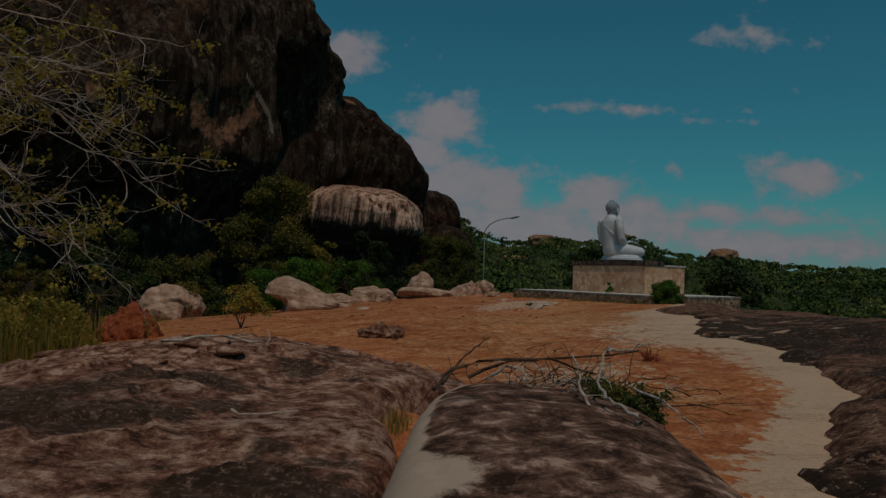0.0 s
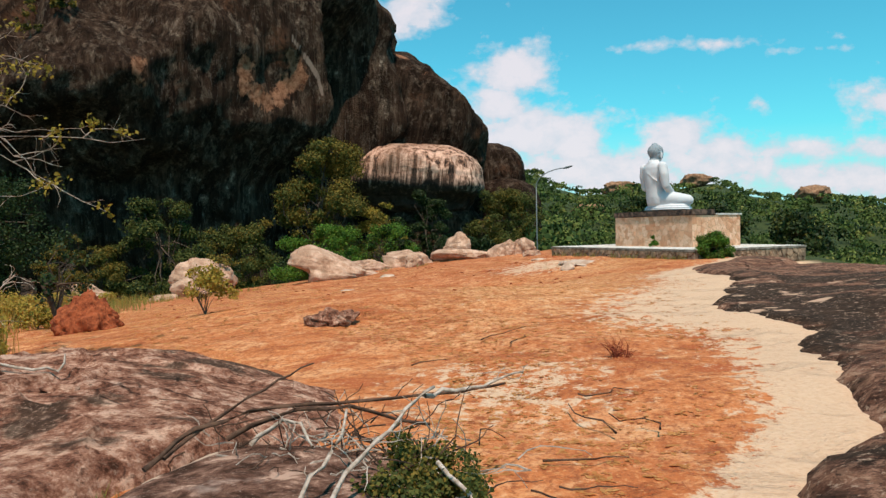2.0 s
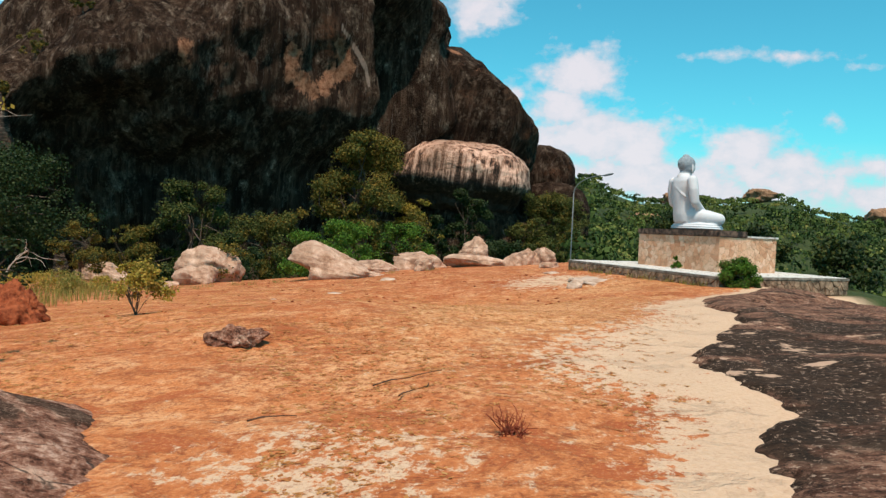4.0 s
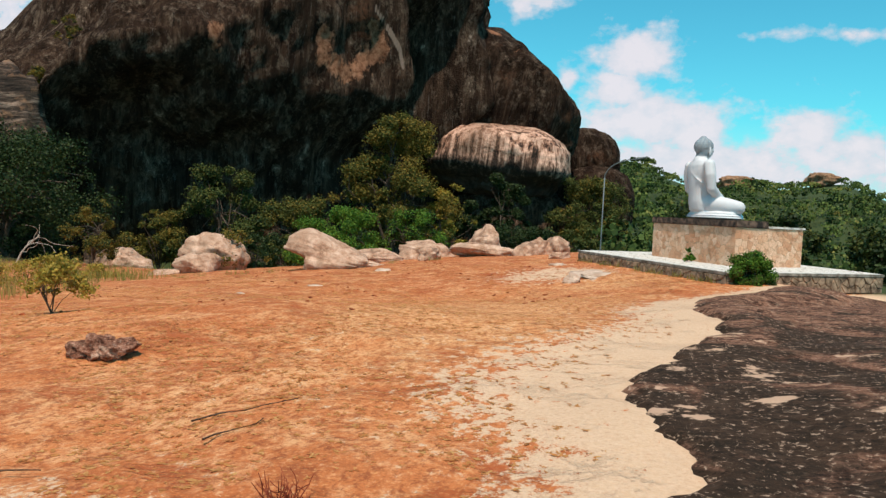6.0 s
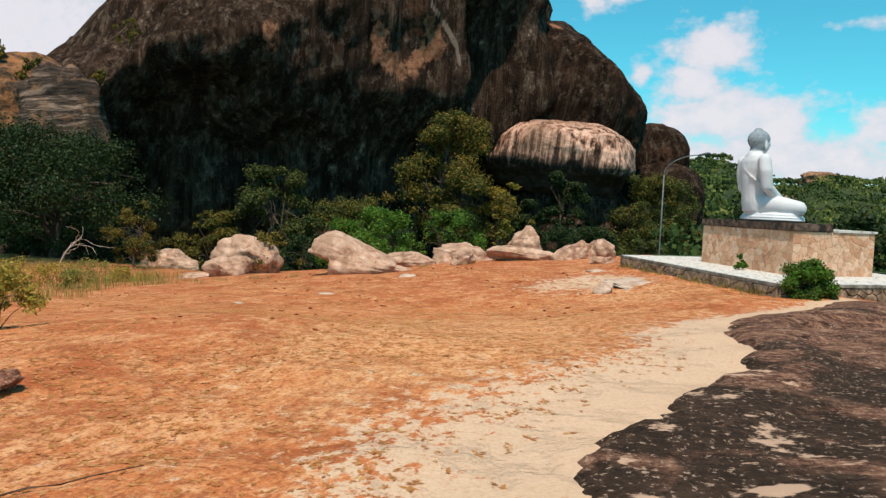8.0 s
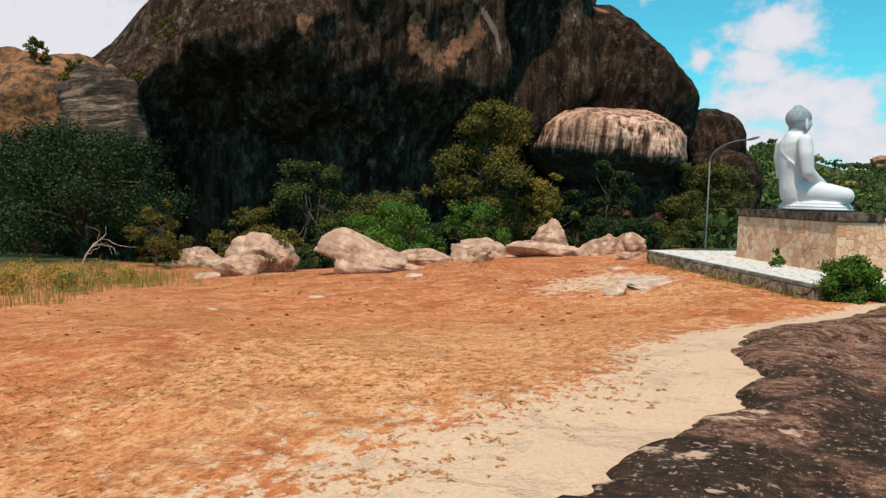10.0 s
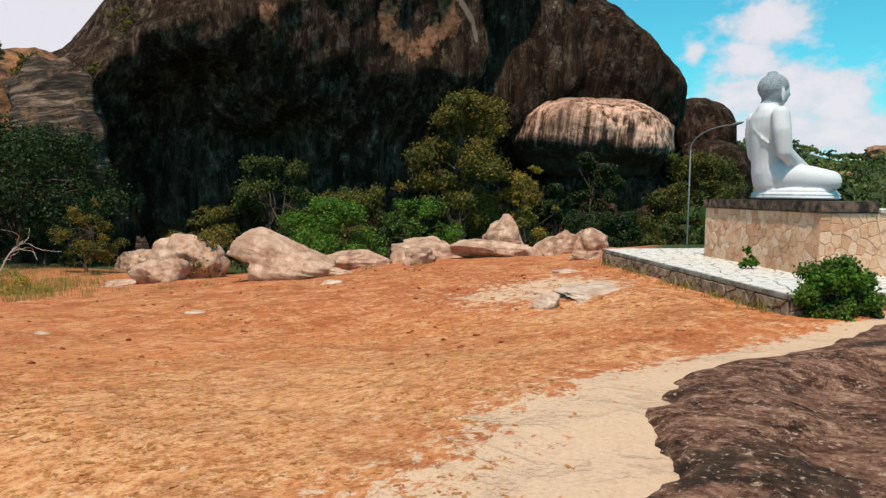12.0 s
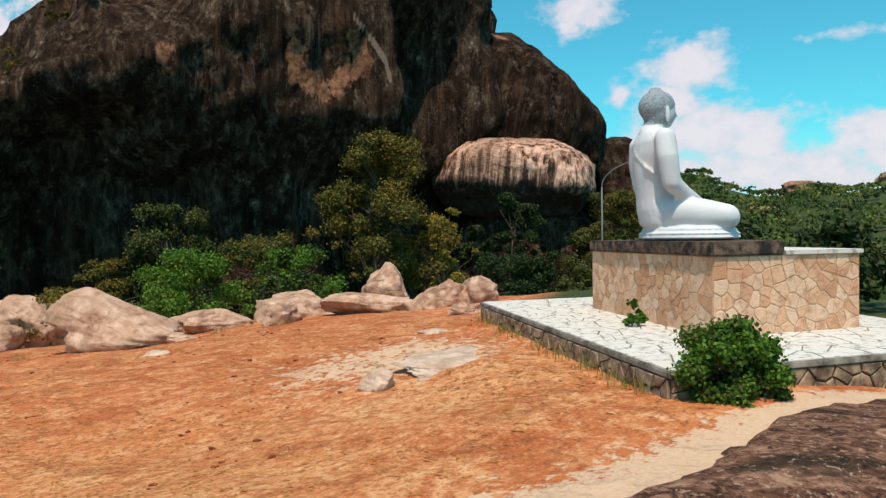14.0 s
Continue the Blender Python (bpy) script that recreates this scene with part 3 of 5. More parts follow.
def build_ground():
    xs, ys = axis(-900, -12, 9, 1500, 0.2, 1.10), axis(-300, 1, 40, 1800, 0.2, 1.09)
    X, Y = np.meshgrid(xs, ys)
    Z = ground_z(X, Y)
    near = (X > -14) & (X < 10) & (Y > 0) & (Y < 42) & (X < edge_x(Y) + 1.5)
    rough = np.zeros_like(Z)
    rough[near] = 0.05 * fbm(X[near], Y[near], 3.1, 0.6, 6)
    Z = Z + rough
    d = X - edge_x(Y)
    Z = Z - 0.6 * step(0.25, 1.2, d) * step(36, 30, Y) * step(0, 4, Y) * (X < 14)
    n, m = X.shape
    idx = np.arange(n * m).reshape(n, m)
    faces = np.stack([idx[:-1, :-1], idx[:-1, 1:], idx[1:, 1:], idx[1:, :-1]], -1).reshape(-1, 4)
    GRID.update(x=xs, y=ys, z=Z)
    ob = raw("ground", np.stack([X, Y, Z], -1).reshape(-1, 3), faces, M_SOIL, smooth=True)
    width = np.interp(Y, [5, 9, 11, 13, 15, 17, 20, 23, 26, 29], [0.30, 0.40, 0.52, 0.95, 1.7, 1.9, 1.3, 0.85, 0.5, 0.32])
    sand = 1.0 - step(0.10, 1.60, -d / width) * 0.80
    sand = sand * step(0.2, 3.2, -d / width * -1 + 4.2)
    sand = np.maximum(sand * (np.abs(d) < 6), 0.80 * bump(X, Y, 2.6, 29.2, 1.4))
    sand = np.maximum(sand, 0.55 * bump(X, Y, 1.9, 11.2, 1.1))
    wood = np.maximum(step(38, 46, Y), np.maximum(step(11.0, 12.5, X), step(-20, -27, X)))
    wood = np.maximum(wood, np.maximum(step(9.0, 9.8, X) * step(28.6, 29.6, Y), step(2.6, 3.6, X) * step(33.6, 34.8, Y)))
    red = step(23, 31, Y) * step(7, 1, X - 0.2 * (Y - 30))
    straw = 0.9 * np.exp(-((X - 2.6 - 0.12 * (Y - 20)) / 3.4) ** 2 - ((Y - 20.5) / 6.5) ** 2) + 0.5 * bump(X, Y, 4.6, 28.0, 1.6)
    for key, val in (("sand", sand), ("wood", wood), ("red", red), ("straw", straw)):
        a = ob.data.attributes.new(key, "FLOAT", "POINT")
        a.data.foreach_set("value", np.ascontiguousarray(val.reshape(-1), dtype=np.float32))
    return tagged(ob, "dry orange earth with a pale sand path", "ground", kind="structure")


build_ground()


def sheet(name, x0, x1, y0, y1, cell, inside, height, mat, label, edge=None, dark=None):
    """A bare rock surface: a height field over an outline that dips into the earth all round."""
    X, Y = np.meshgrid(np.arange(x0, x1 + cell, cell), np.arange(y0, y1 + cell, cell))
    d = inside(X, Y)
    mask = d > -cell * 1.5
    at = np.full(X.shape, -1)
    at[mask] = np.arange(mask.sum())
    x, y = X[mask], Y[mask]
    q = np.stack([at[:-1, :-1], at[:-1, 1:], at[1:, 1:], at[1:, :-1]], -1).reshape(-1, 4)
    ob = raw(name, np.stack([x, y, height(x, y, d[mask])], -1), q[(q >= 0).all(1)], mat, smooth=True)
    for key, give in (("rim", edge), ("lichen", dark)):
        if give is not None:
            a = ob.data.attributes.new(key, "FLOAT", "POINT")
            a.data.foreach_set("value", np.ascontiguousarray(give(x, y, d[mask]), dtype=np.float32))
    return tagged(ob, label, "rock", kind="structure")


def right_inside(x, y):
    return x - edge_x(y) - 0.28 * fbm(x, y, 1.7, 0.9, 4) - 0.13 * fbm(x, y, 3.3, 3.0, 5) - 0.05 * fbm(x, y, 6.1, 9.0, 3)


def right_height(x, y, d):
    z = slab_z(x, y) + 0.04 * fbm(x, y, 5.2, 0.8, 6) + 0.012 * fbm(x, y, 2.2, 4.0, 4)
    g = ground_z(x, y)
    lip = step(-0.15, 0.22, d)
    z = np.where(z > g, g + 0.02 + (z - g - 0.02) * step(-0.1, 0.5 + 1.6 * step(11, 15, y), d), z)
    return (g - 0.12) * (1 - lip) + np.where(y < 27, np.maximum(z, g + 0.05 - 0.8 * step(0.6, 3.0, d)), z) * lip


sheet("rock_outcrop", 0.8, 24, 1.0, 33, 0.10, right_inside, right_height, M_SLAB, "bare dark brown sheet rock with lichen",
      lambda x, y, d: np.maximum(0.92 * step(3.6, 2.0, x - edge_x(y)) + 0.12 * step(0.9, 0.1, d), 0.5) * step(12.5, 15, y) * step(21, 18.5, y) + 0.9 * step(0.25, 0.03, d) * step(12.5, 9, y),
      lambda x, y, d: step(10, 14, y) * step(21.5, 18.5, y) * step(4.5, 2.5, x - edge_x(y)) + 0.35 * step(14, 10, y))


def oval(cx, cy, rx, ry, turn, power=2.4, wob=0.12, seed=1.0):
    c, s = math.cos(radians(turn)), math.sin(radians(turn))

    def inside(x, y):
        u, v = ((x - cx) * c + (y - cy) * s) / rx, (-(x - cx) * s + (y - cy) * c) / ry
        q = (np.abs(u) ** power + np.abs(v) ** power) ** (1 / power)
        return (1 - q + wob * fbm(x, y, seed, 0.8, 4)) * min(rx, ry)
    return inside


slab_oval = oval(-2.6, 7.9, 3.5, 5.0, -8, 2.6, 0.06, 2.0)


def left_in(x, y):
    """The slab, cut off by the soil-filled cleft beside the lobe."""
    cleft = np.interp(y, [3, 5, 6, 6.8, 7.3, 7.6, 7.9, 8.25, 8.6, 9.0, 9.5], [-0.12, 0.0, 0.09, 0.12, 0.08, -0.06, -0.14, -0.04, 0.10, 0.30, 1.0]) + 0.05 * fbm(x, y, 6.0, 2.5, 3)
    return np.minimum(slab_oval(x, y), cleft - x)


def left_height(x, y, d):
    g = ground_z(x, y)
    lift = 1 - np.exp(-np.maximum(d + 0.05, 0) / (0.06 + 0.50 * np.maximum(step(-0.3, -1.2, x), step(8.9, 9.7, y))))
    q = fbm(x, y, 9.0, 0.5, 4) * 2.2 + y * 0.85 - x * 0.2
    ledge = 0.055 * (q - np.floor(q)) ** 4
    q = fbm(x, y, 3.0, 0.9, 4) * 1.6 + y * 2.6 + x * 0.5
    ledge = ledge + 0.040 * step(-0.6, -1.6, x) * step(7.6, 8.6, y) * np.floor(q % 3.0)
    top = -0.12 - 0.012 * (y - 10) ** 2 * (y < 10) - 0.02 * (x + 2) ** 2 - 0.05 * np.maximum(-1.8 - x, 0) ** 2 * step(-5, -4, x) + 0.025 * fbm(x, y, 4.4, 0.6, 8) + 0.010 * fbm(x, y, 8.4, 3.5, 5) + ledge
    return (g - 0.15) * (1 - lift) + np.maximum(top, g) * lift


sheet("rock_slab", -7, 1.2, 1.5, 14, 0.055, left_in, left_height, M_LEDGE, "layered grey brown rock slab with cracked ledges",
      lambda x, y, d: step(8.4, 7.0, y + 0.2 * x))

lobe_oval = oval(1.01, 6.50, 0.97, 2.32, -3, 3.6, 0.05, 5.0)


def lobe_height(x, y, d):
    g = ground_z(x, y) - 0.05
    lift = 1 - np.exp(-np.maximum(d + 0.03, 0) / 0.08)
    top = -0.13 - 0.10 * (x - 0.9) ** 2 - 0.35 * np.maximum(x - 1.45, 0) ** 2 - 0.045 * np.maximum(7.2 - y, 0) ** 1.5 + 0.03 * fbm(x, y, 7.7, 1.0, 5) + 0.010 * fbm(x, y, 1.0, 6, 4)
    return (g - 0.15) * (1 - lift) + top * lift


sheet("soil_fill", -0.4, 0.7, 6.2, 9.2, 0.04, oval(0.03, 7.95, 0.22, 0.50, -3, 2.6, 0.05, 3.0),
      lambda x, y, d: -0.50 + 0.10 * (y - 7.6) + 0.03 * fbm(x, y, 2.0, 3.0, 4) - 0.1 * step(0.05, -0.06, d), M_SOIL, "orange soil filling the cleft between the rocks")
sheet("rock_lobe", -0.1, 2.6, 3.4, 9.2, 0.045, lobe_oval, lobe_height, M_LOBE, "rounded dark rock with pale edge beside the slab",
      lambda x, y, d: np.minimum(1.2 * step(0.34, 0.08, d) * step(1.0, 0.4, x) + 1.1 * bump(x, y, 0.28, 5.8, 0.28), 1.2))


# ---- rocks ----
def rock_mesh(radii, seed, rough=0.18, freq=1.2, sub=4, cuts=5, carve=None):
    bm = bmesh.new()
    bmesh.ops.create_icosphere(bm, subdivisions=sub, radius=1.0)
    rnd = random.Random(seed)
    planes = [(Vector((rnd.gauss(0, 1), rnd.gauss(0, 1), rnd.gauss(0.2, 0.8))).normalized(), rnd.uniform(0.55, 0.88)) for _ in range(cuts)]
    for v in bm.verts:
        p = v.co.copy()
        for nrm, dist in planes:
            over = p.dot(nrm) - dist
            if over > 0:
                p -= nrm * over * 0.9
        q = p * freq + Vector((seed * 1.7, seed * 0.3, seed))
        p *= 1 + rough * noise.fractal(q, 1.0, 2.0, 5)
        lay = p.z * 3.4 + p.x * 0.5 + 0.8 * noise.noise(q)
        p += Vector((p.x, p.y, 0)) * 0.035 * ((lay - math.floor(lay)) ** 2 - 0.3)
        if carve:
            p = carve(p)
        v.co = Vector((p.x * radii[0], p.y * radii[1], p.z * radii[2]))
    return bm


def boulder(x, y, z, radii, seed, label, turn=0.0, tilt=0.0, mat=None, rough=0.20, cuts=7, sub=5, name="boulder", group="boulders along the clearing"):
    ob = part(name, rock_mesh(radii, seed, rough, 1.5, sub, cuts), mat or M_BOULDER, smooth=True)
    ob.matrix_world = pose(x, y, float(ground_z(x, y)) + z, tilt, 0, turn)
    return tagged(ob, label, "boulder", group)


PALE = "pale weathered boulder on the orange earth"
boulder(-12.3, 35.8, 0.55, (1.40, 1.1, 1.05), 1, "rounded boulder with a flat ledge beside dry grass", 20, 8)
boulder(-11.9, 34.3, 0.10, (0.95, 0.7, 0.75), 2, PALE, 50, 10)


def whale(p):
    """Tall at one end, tapering to the other, hollow under the tall end."""
    p.z *= 1.12 - 0.62 * p.x
    if p.x < -0.45 and p.z < 0.1:
        p.x += 0.50 * min(1, (0.1 - p.z) / 0.3) * min(1, (-0.45 - p.x) / 0.3)
    if p.z < -0.1:
        p.y *= 1.15
    return p


ob = part("boulder", rock_mesh((1.66, 0.95, 0.62), 3, 0.14, 1.4, 5, 3, carve=whale), M_BOULDER, smooth=True)
ob.matrix_world = pose(-5.6, 32.4, float(ground_z(-5.6, 32.4)) + 0.36, 0, 8, 18)
tagged(ob, "whale-backed boulder with a shaded hollow end", "boulder", "boulders along the clearing")
boulder(-4.7, 34.6, 0.10, (0.95, 0.6, 0.40), 4, PALE, 20)
boulder(-4.2, 32.6, 0.02, (0.5, 0.3, 0.20), 14, PALE, 15)
boulder(-3.2, 36.3, 0.10, (1.35, 0.9, 0.70), 5, PALE, 10)
boulder(-2.6, 34.6, 0.06, (0.60, 0.45, 0.42), 6, PALE, 70)
boulder(-1.1, 37.3, 0.42, (0.68, 0.55, 0.72), 7, "grey conical boulder behind a flat stone", 0, cuts=7)
boulder(-0.8, 35.7, 0.20, (1.25, 0.6, 0.36), 8, "flat pale boulder slab with an undercut edge", 12)
boulder(0.9, 35.9, 0.12, (0.80, 0.6, 0.56), 9, PALE, 30)
boulder(1.75, 36.4, 0.12, (0.55, 0.5, 0.52), 10, "angular pale boulder beside the terrace corner", 60, 14)
boulder(2.1, 34.4, 0.02, (0.4, 0.3, 0.22), 18, PALE, 35)
boulder(3.2, 27.35, 0.05, (0.27, 0.20, 0.21), 11, "small white stone lying on the sand", 15, mat=M_PALESTONE)
boulder(3.85, 28.6, -0.04, (1.15, 0.80, 0.09), 12, "thin pale rock sheet level with the sand", 55, 4, cuts=3, rough=0.45, mat=M_PALESTONE)
boulder(-23.6, 44.6, 0.35, (1.8, 1.0, 0.85), 15, "brown boulder under the trees", 5)
boulder(-34.6, 55.0, 1.2, (0.55, 0.5, 1.7), 33, "upright pale rock beside the tree in the cave mouth", 10, mat=M_STRATA)
boulder(-12.8, 33.4, 0.0, (0.7, 0.4, 0.22), 17, PALE, 25)
boulder(-0.76, 15.35, 0.02, (0.36, 0.26, 0.22), 16, "knobbly pale and dark stone alone on the bare earth", 10, mat=M_LEDGE, rough=0.6, cuts=4)


def great_rock(name, centre, half, turn, seed, mat, label, sub=6, rough=0.07, under=0.3, lip=0.35, cuts=0, freq=2.2, dip=0.0, box=0.78, foot=1.0):
    bm = bmesh.new()
    bmesh.ops.create_icosphere(bm, subdivisions=sub, radius=1.0)
    rnd = random.Random(seed)
    planes = [(Vector((rnd.gauss(0, 1), rnd.gauss(0, 1), rnd.gauss(0, 0.4))).normalized(), rnd.uniform(0.78, 0.92)) for _ in range(cuts)]
    for v in bm.verts:
        p = v.co.copy()
        for k in range(3):
            p[k] = math.copysign(abs(p[k]) ** box, p[k])
        for nrm, dist in planes:
            over = p.dot(nrm) - dist
            if over > 0:
                p -= nrm * over * 0.7
        f = noise.fractal(p * freq + Vector((seed, seed * 2.1, 0)), 1.0, 2.0, 6)
        flute = noise.noise(Vector((p.x * 9 + seed, p.y * 9, p.z * 1.2)))
        p *= 1 + rough * f + 0.012 * flute
        p.z *= foot if p.z < 0 else 1.0
        k = min(max((lip - p.z) / 0.45, 0), 1)
        s = 1 - under * k * k * (3 - 2 * k)
        v.co = Vector((p.x * half[0] * (0.4 * s + 0.6), p.y * half[1] * s, p.z * half[2]))
    ob = part(name, bm, mat, smooth=True)
    ob.matrix_world = pose(*centre, 0, dip, 0) @ pose(0, 0, 0, 0, 0, turn)
    return tagged(ob, label, "cliff", "great rocks")


# plan of the main rock: x, y and the height of its shoulder
MAIN = [(-54, 48, 6), (-45.5, 55.5, 12), (-38.5, 59.5, 25), (-31, 64, 28), (-25, 72, 37), (-20.5, 79.5, 43), (-15.5, 86, 43), (-13.5, 93, 40), (-18, 104, 40), (-35, 115, 42),
        (-60, 110, 42), (-74, 86, 28), (-70, 62, 12), (-62, 50, 6)]


def closed_curve(points, n):
    out, k = [], len(points)
    for i in range(k):
        p0, p1, p2, p3 = (np.array(points[(i + j) % k], float) for j in (-1, 0, 1, 2))
        for t in np.arange(n) / n:
            out.append(0.5 * (2 * p1 + (p2 - p0) * t + (2 * p0 - 5 * p1 + 4 * p2 - p3) * t * t + (3 * p1 - p0 - 3 * p2 + p3) * t ** 3))
    return np.array(out)


def main_rock():
    ring = closed_curve(MAIN, 34)
    n, cx, cy, apex = len(ring), -43.0, 82.0, 50.0
    levels = [(h / 44 * 0.74, None) for h in range(45)] + [(None, a) for a in np.linspace(0, math.pi / 2, 34)[1:-1]]
    verts, faces = [], []
    for h, a in levels:
        for i, (px, py, H) in enumerate(ring):
            front = max(0.0, min(1.0, (py - 46) / 8)) * max(0.0, min(1.0, (104 - py) / 10)) * (1 if px > -50 and py < 104 else 0)
            if a is None:
                k = 1.0 - (0.22 + 0.09 * float(step(70, 60, py)) - 0.04 * float(step(66, 76, py)) + 0.08 * float(step(80, 90, py))) * front * float(step(18.5, 10, H * h)) + 0.02 * front * float(bump(H * h, 0, 18, 0, 2.5))
                z = H * h
            else:
                k, f = max(math.cos(a), 0.0) ** 0.8, math.sin(a)
                up_in = (1 - k) ** 1.5
                z = (H * (1 - up_in) + apex * up_in) * (0.74 + 0.26 * f)
            x, y = cx + (px - cx) * k, cy + (py - cy) * k
            q = Vector((x * 0.11, y * 0.11, z * 0.11))
            d = 1.8 * noise.fractal(q, 0.9, 2.0, 7) + 0.5 * noise.noise(Vector((x * 0.5, y * 0.5, z * 0.06)))
            d += 3.2 * math.exp(-((x + 21) ** 2 + (y - 80.5) ** 2) / 12 - (z - 20) ** 2 / 60) - 8.5 * float(step(79.4, 82.4, py) * step(91.5, 88.5, py) * step(34, 22, z)) * (px > -30)
            r = math.hypot(px - cx, py - cy)
            verts.append((x + (px - cx) / r * d, y + (py - cy) / r * d, z - 5 + 0.4 * d * (a or 0)))
    m = len(levels)
    for j in range(m - 1):
        for i in range(n):
            faces.append((j * n + i, j * n + (i + 1) % n, (j + 1) * n + (i + 1) % n, (j + 1) * n + i))
    faces.append([(m - 1) * n + i for i in range(n)])
    return tagged(raw("cliff", verts, faces, M_CLIFF, smooth=True), "huge dark overhanging rock with water streaks", "cliff", "great rocks")


MAIN_ROCK = main_rock()
great_rock("cliff", (-16.6, 103.2, 13.4), (12.8, 11.5, 11.0), 4, 8, M_CLIFF_GREY, "dark rounded rock resting on a paler one", 6, 0.06, 0.08, -0.3, cuts=3, dip=13, foot=0.55)
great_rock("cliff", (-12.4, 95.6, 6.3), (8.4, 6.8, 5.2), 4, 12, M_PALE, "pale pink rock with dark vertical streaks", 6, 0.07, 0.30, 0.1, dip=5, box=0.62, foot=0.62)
great_rock("cliff", (-11.6, 97.6, -1.0), (8.4, 6.0, 6.2), 4, 31, M_CLIFF, "dark rock footing under the pale one", 5, 0.10, 0.0, cuts=4)
great_rock("cliff", (-4.4, 118, 7.5), (5.6, 6, 6.4), 10, 15, M_CLIFF_GREY, "brown rounded rock beyond the larger ones", 5, 0.07, 0.05)
great_rock("cliff", (-1.8, 112, 3.0), (5.2, 4, 5.2), -10, 18, M_CLIFF_GREY, "low grey rock half hidden by trees", 5, 0.07, 0.05)
M_SLOPE = material("grassy_rock_slope", two_tone((0.055, 0.035, 0.022), (0.34, 0.145, 0.060), 1.3, 0.4, 0.40, 0.62), 0.9)
SHOULDER = great_rock("cliff", (-57.6, 60.0, 3.6), (12.2, 8.0, 9.6), 38, 21, M_SLOPE, "sloping brown rock shoulder with dry grass", 6, 0.12, 0.0, cuts=5)
great_rock("cliff", (-44.2, 56.4, 5.0), (3.4, 2.8, 6.2), 52, 24, M_STRATA, "tilted pale layered rock below the shoulder", 5, 0.16, 0.0, cuts=7, dip=-12, foot=0.6)


# ---- platform and plinth ----
PL = [Vector(p) for p in ((2.86, 33.0), (6.71, 26.35), (10.75, 29.56), (6.9, 36.21))]
PLINTH = [Vector(p) for p in ((5.14, 32.23), (7.12, 28.8), (8.98, 30.34), (7.0, 33.77))]
A_DIR, B_DIR = (PLINTH[0] - PLINTH[1]).normalized(), (PLINTH[2] - PLINTH[1]).normalized()


def prism(bm, corners, z0, z1):
    low = [bm.verts.new((p[0], p[1], z0)) for p in corners]
    top = [bm.verts.new((p[0], p[1], z1)) for p in corners]
    bm.faces.new(low[::-1])
    bm.faces.new(top)
    n = len(corners)
    for i in range(n):
        bm.faces.new((low[i], low[(i + 1) % n], top[(i + 1) % n], top[i]))
    return top


terrace = empty("terrace", 6.7, 31.3, -0.6)
terrace.location = (0, 0, 0)
tagged(terrace, "low stone-walled terrace with a whitened paved top", "terrace")
bm = bmesh.new()
prism(bm, PL, -1.6, 0.20)
part("core", bm, M_DARKJOINT, terrace)
bm = bmesh.new()
prism(bm, [p + (p - Vector((6.8, 31.28))).normalized() * 0.05 for p in PL], 0.20, 0.27)
bmesh.ops.bevel(bm, geom=bm.edges[:], offset=0.012, segments=2, affect="EDGES")
part("paving", bm, material("pale_bed", two_tone((0.10, 0.08, 0.06), (0.36, 0.31, 0.26), 5, 0.004), 0.9), terrace, "mortar bed of the paving")

plinth = empty("plinth", 0, 0, 0)
tagged(plinth, "stone-clad plinth with a stained dark coping", "plinth")
bm = bmesh.new()
prism(bm, PLINTH, 0.26, 1.29)
part("core", bm, M_JOINT, plinth)
c = PLINTH[1]
bm = bmesh.new()
prism(bm, [c + A_DIR * p + B_DIR * q for p, q in ((4.0, -0.05), (-0.05, -0.05), (-0.05, 1.1), (0.8, 1.1), (0.8, 1.75), (4.0, 1.75))], 1.292, 1.47)
bmesh.ops.bevel(bm, geom=bm.edges[:], offset=0.02, segments=2, affect="EDGES")
part("coping", bm, M_COPING, plinth, "blackened stone coping")
bm = bmesh.new()
prism(bm, [c + A_DIR * p + B_DIR * q for p, q in ((0.78, 1.12), (-0.04, 1.12), (-0.04, 2.46), (4.0, 2.46), (4.0, 1.77), (0.78, 1.77))], 1.292, 1.345)
part("slab", bm, M_PAVE, plinth, "pale cement slab")


# ---- statue ----
def ball(seg, rings):
    v = [(0, 0, 1)] + [(math.sin(a) * math.cos(b), math.sin(a) * math.sin(b), math.cos(a)) for a in np.linspace(0, math.pi, rings + 1)[1:-1] for b in np.arange(seg) * 2 * math.pi / seg] + [(0, 0, -1)]
    f = [(0, 1 + i, 1 + (i + 1) % seg) for i in range(seg)]
    for j in range(rings - 2):
        f += [(1 + j * seg + i, 1 + (j + 1) * seg + i, 1 + (j + 1) * seg + (i + 1) % seg, 1 + j * seg + (i + 1) % seg) for i in range(seg)]
    last = len(v) - 1
    f += [(last, last - seg + (i + 1) % seg, last - seg + i) for i in range(seg)]
    return np.array(v), f


class Lump:
    """Overlapping balls, to be fused."""
    def __init__(self):
        self.verts, self.faces = [], []
        self.v, self.f = ball(20, 12)

    def ellipsoid(self, centre, radii, rot=(0, 0, 0)):
        turn = np.array(Euler([radians(a) for a in rot]).to_matrix())
        n = len(self.verts)
        self.verts += ((self.v * np.array(radii)) @ turn.T + np.array(centre)).tolist()
        self.faces += [tuple(n + k for k in q) for q in self.f]

    def limb(self, *stops):
        """A chain of (point, radius)."""
        for (a, ra), (b, rb) in zip(stops, stops[1:]):
            n = max(3, int((Vector(b) - Vector(a)).length / 0.035))
            for k in np.arange(n + 1) / n:
                r = ra + (rb - ra) * k
                self.ellipsoid(Vector(a).lerp(Vector(b), k), (r, r, r))


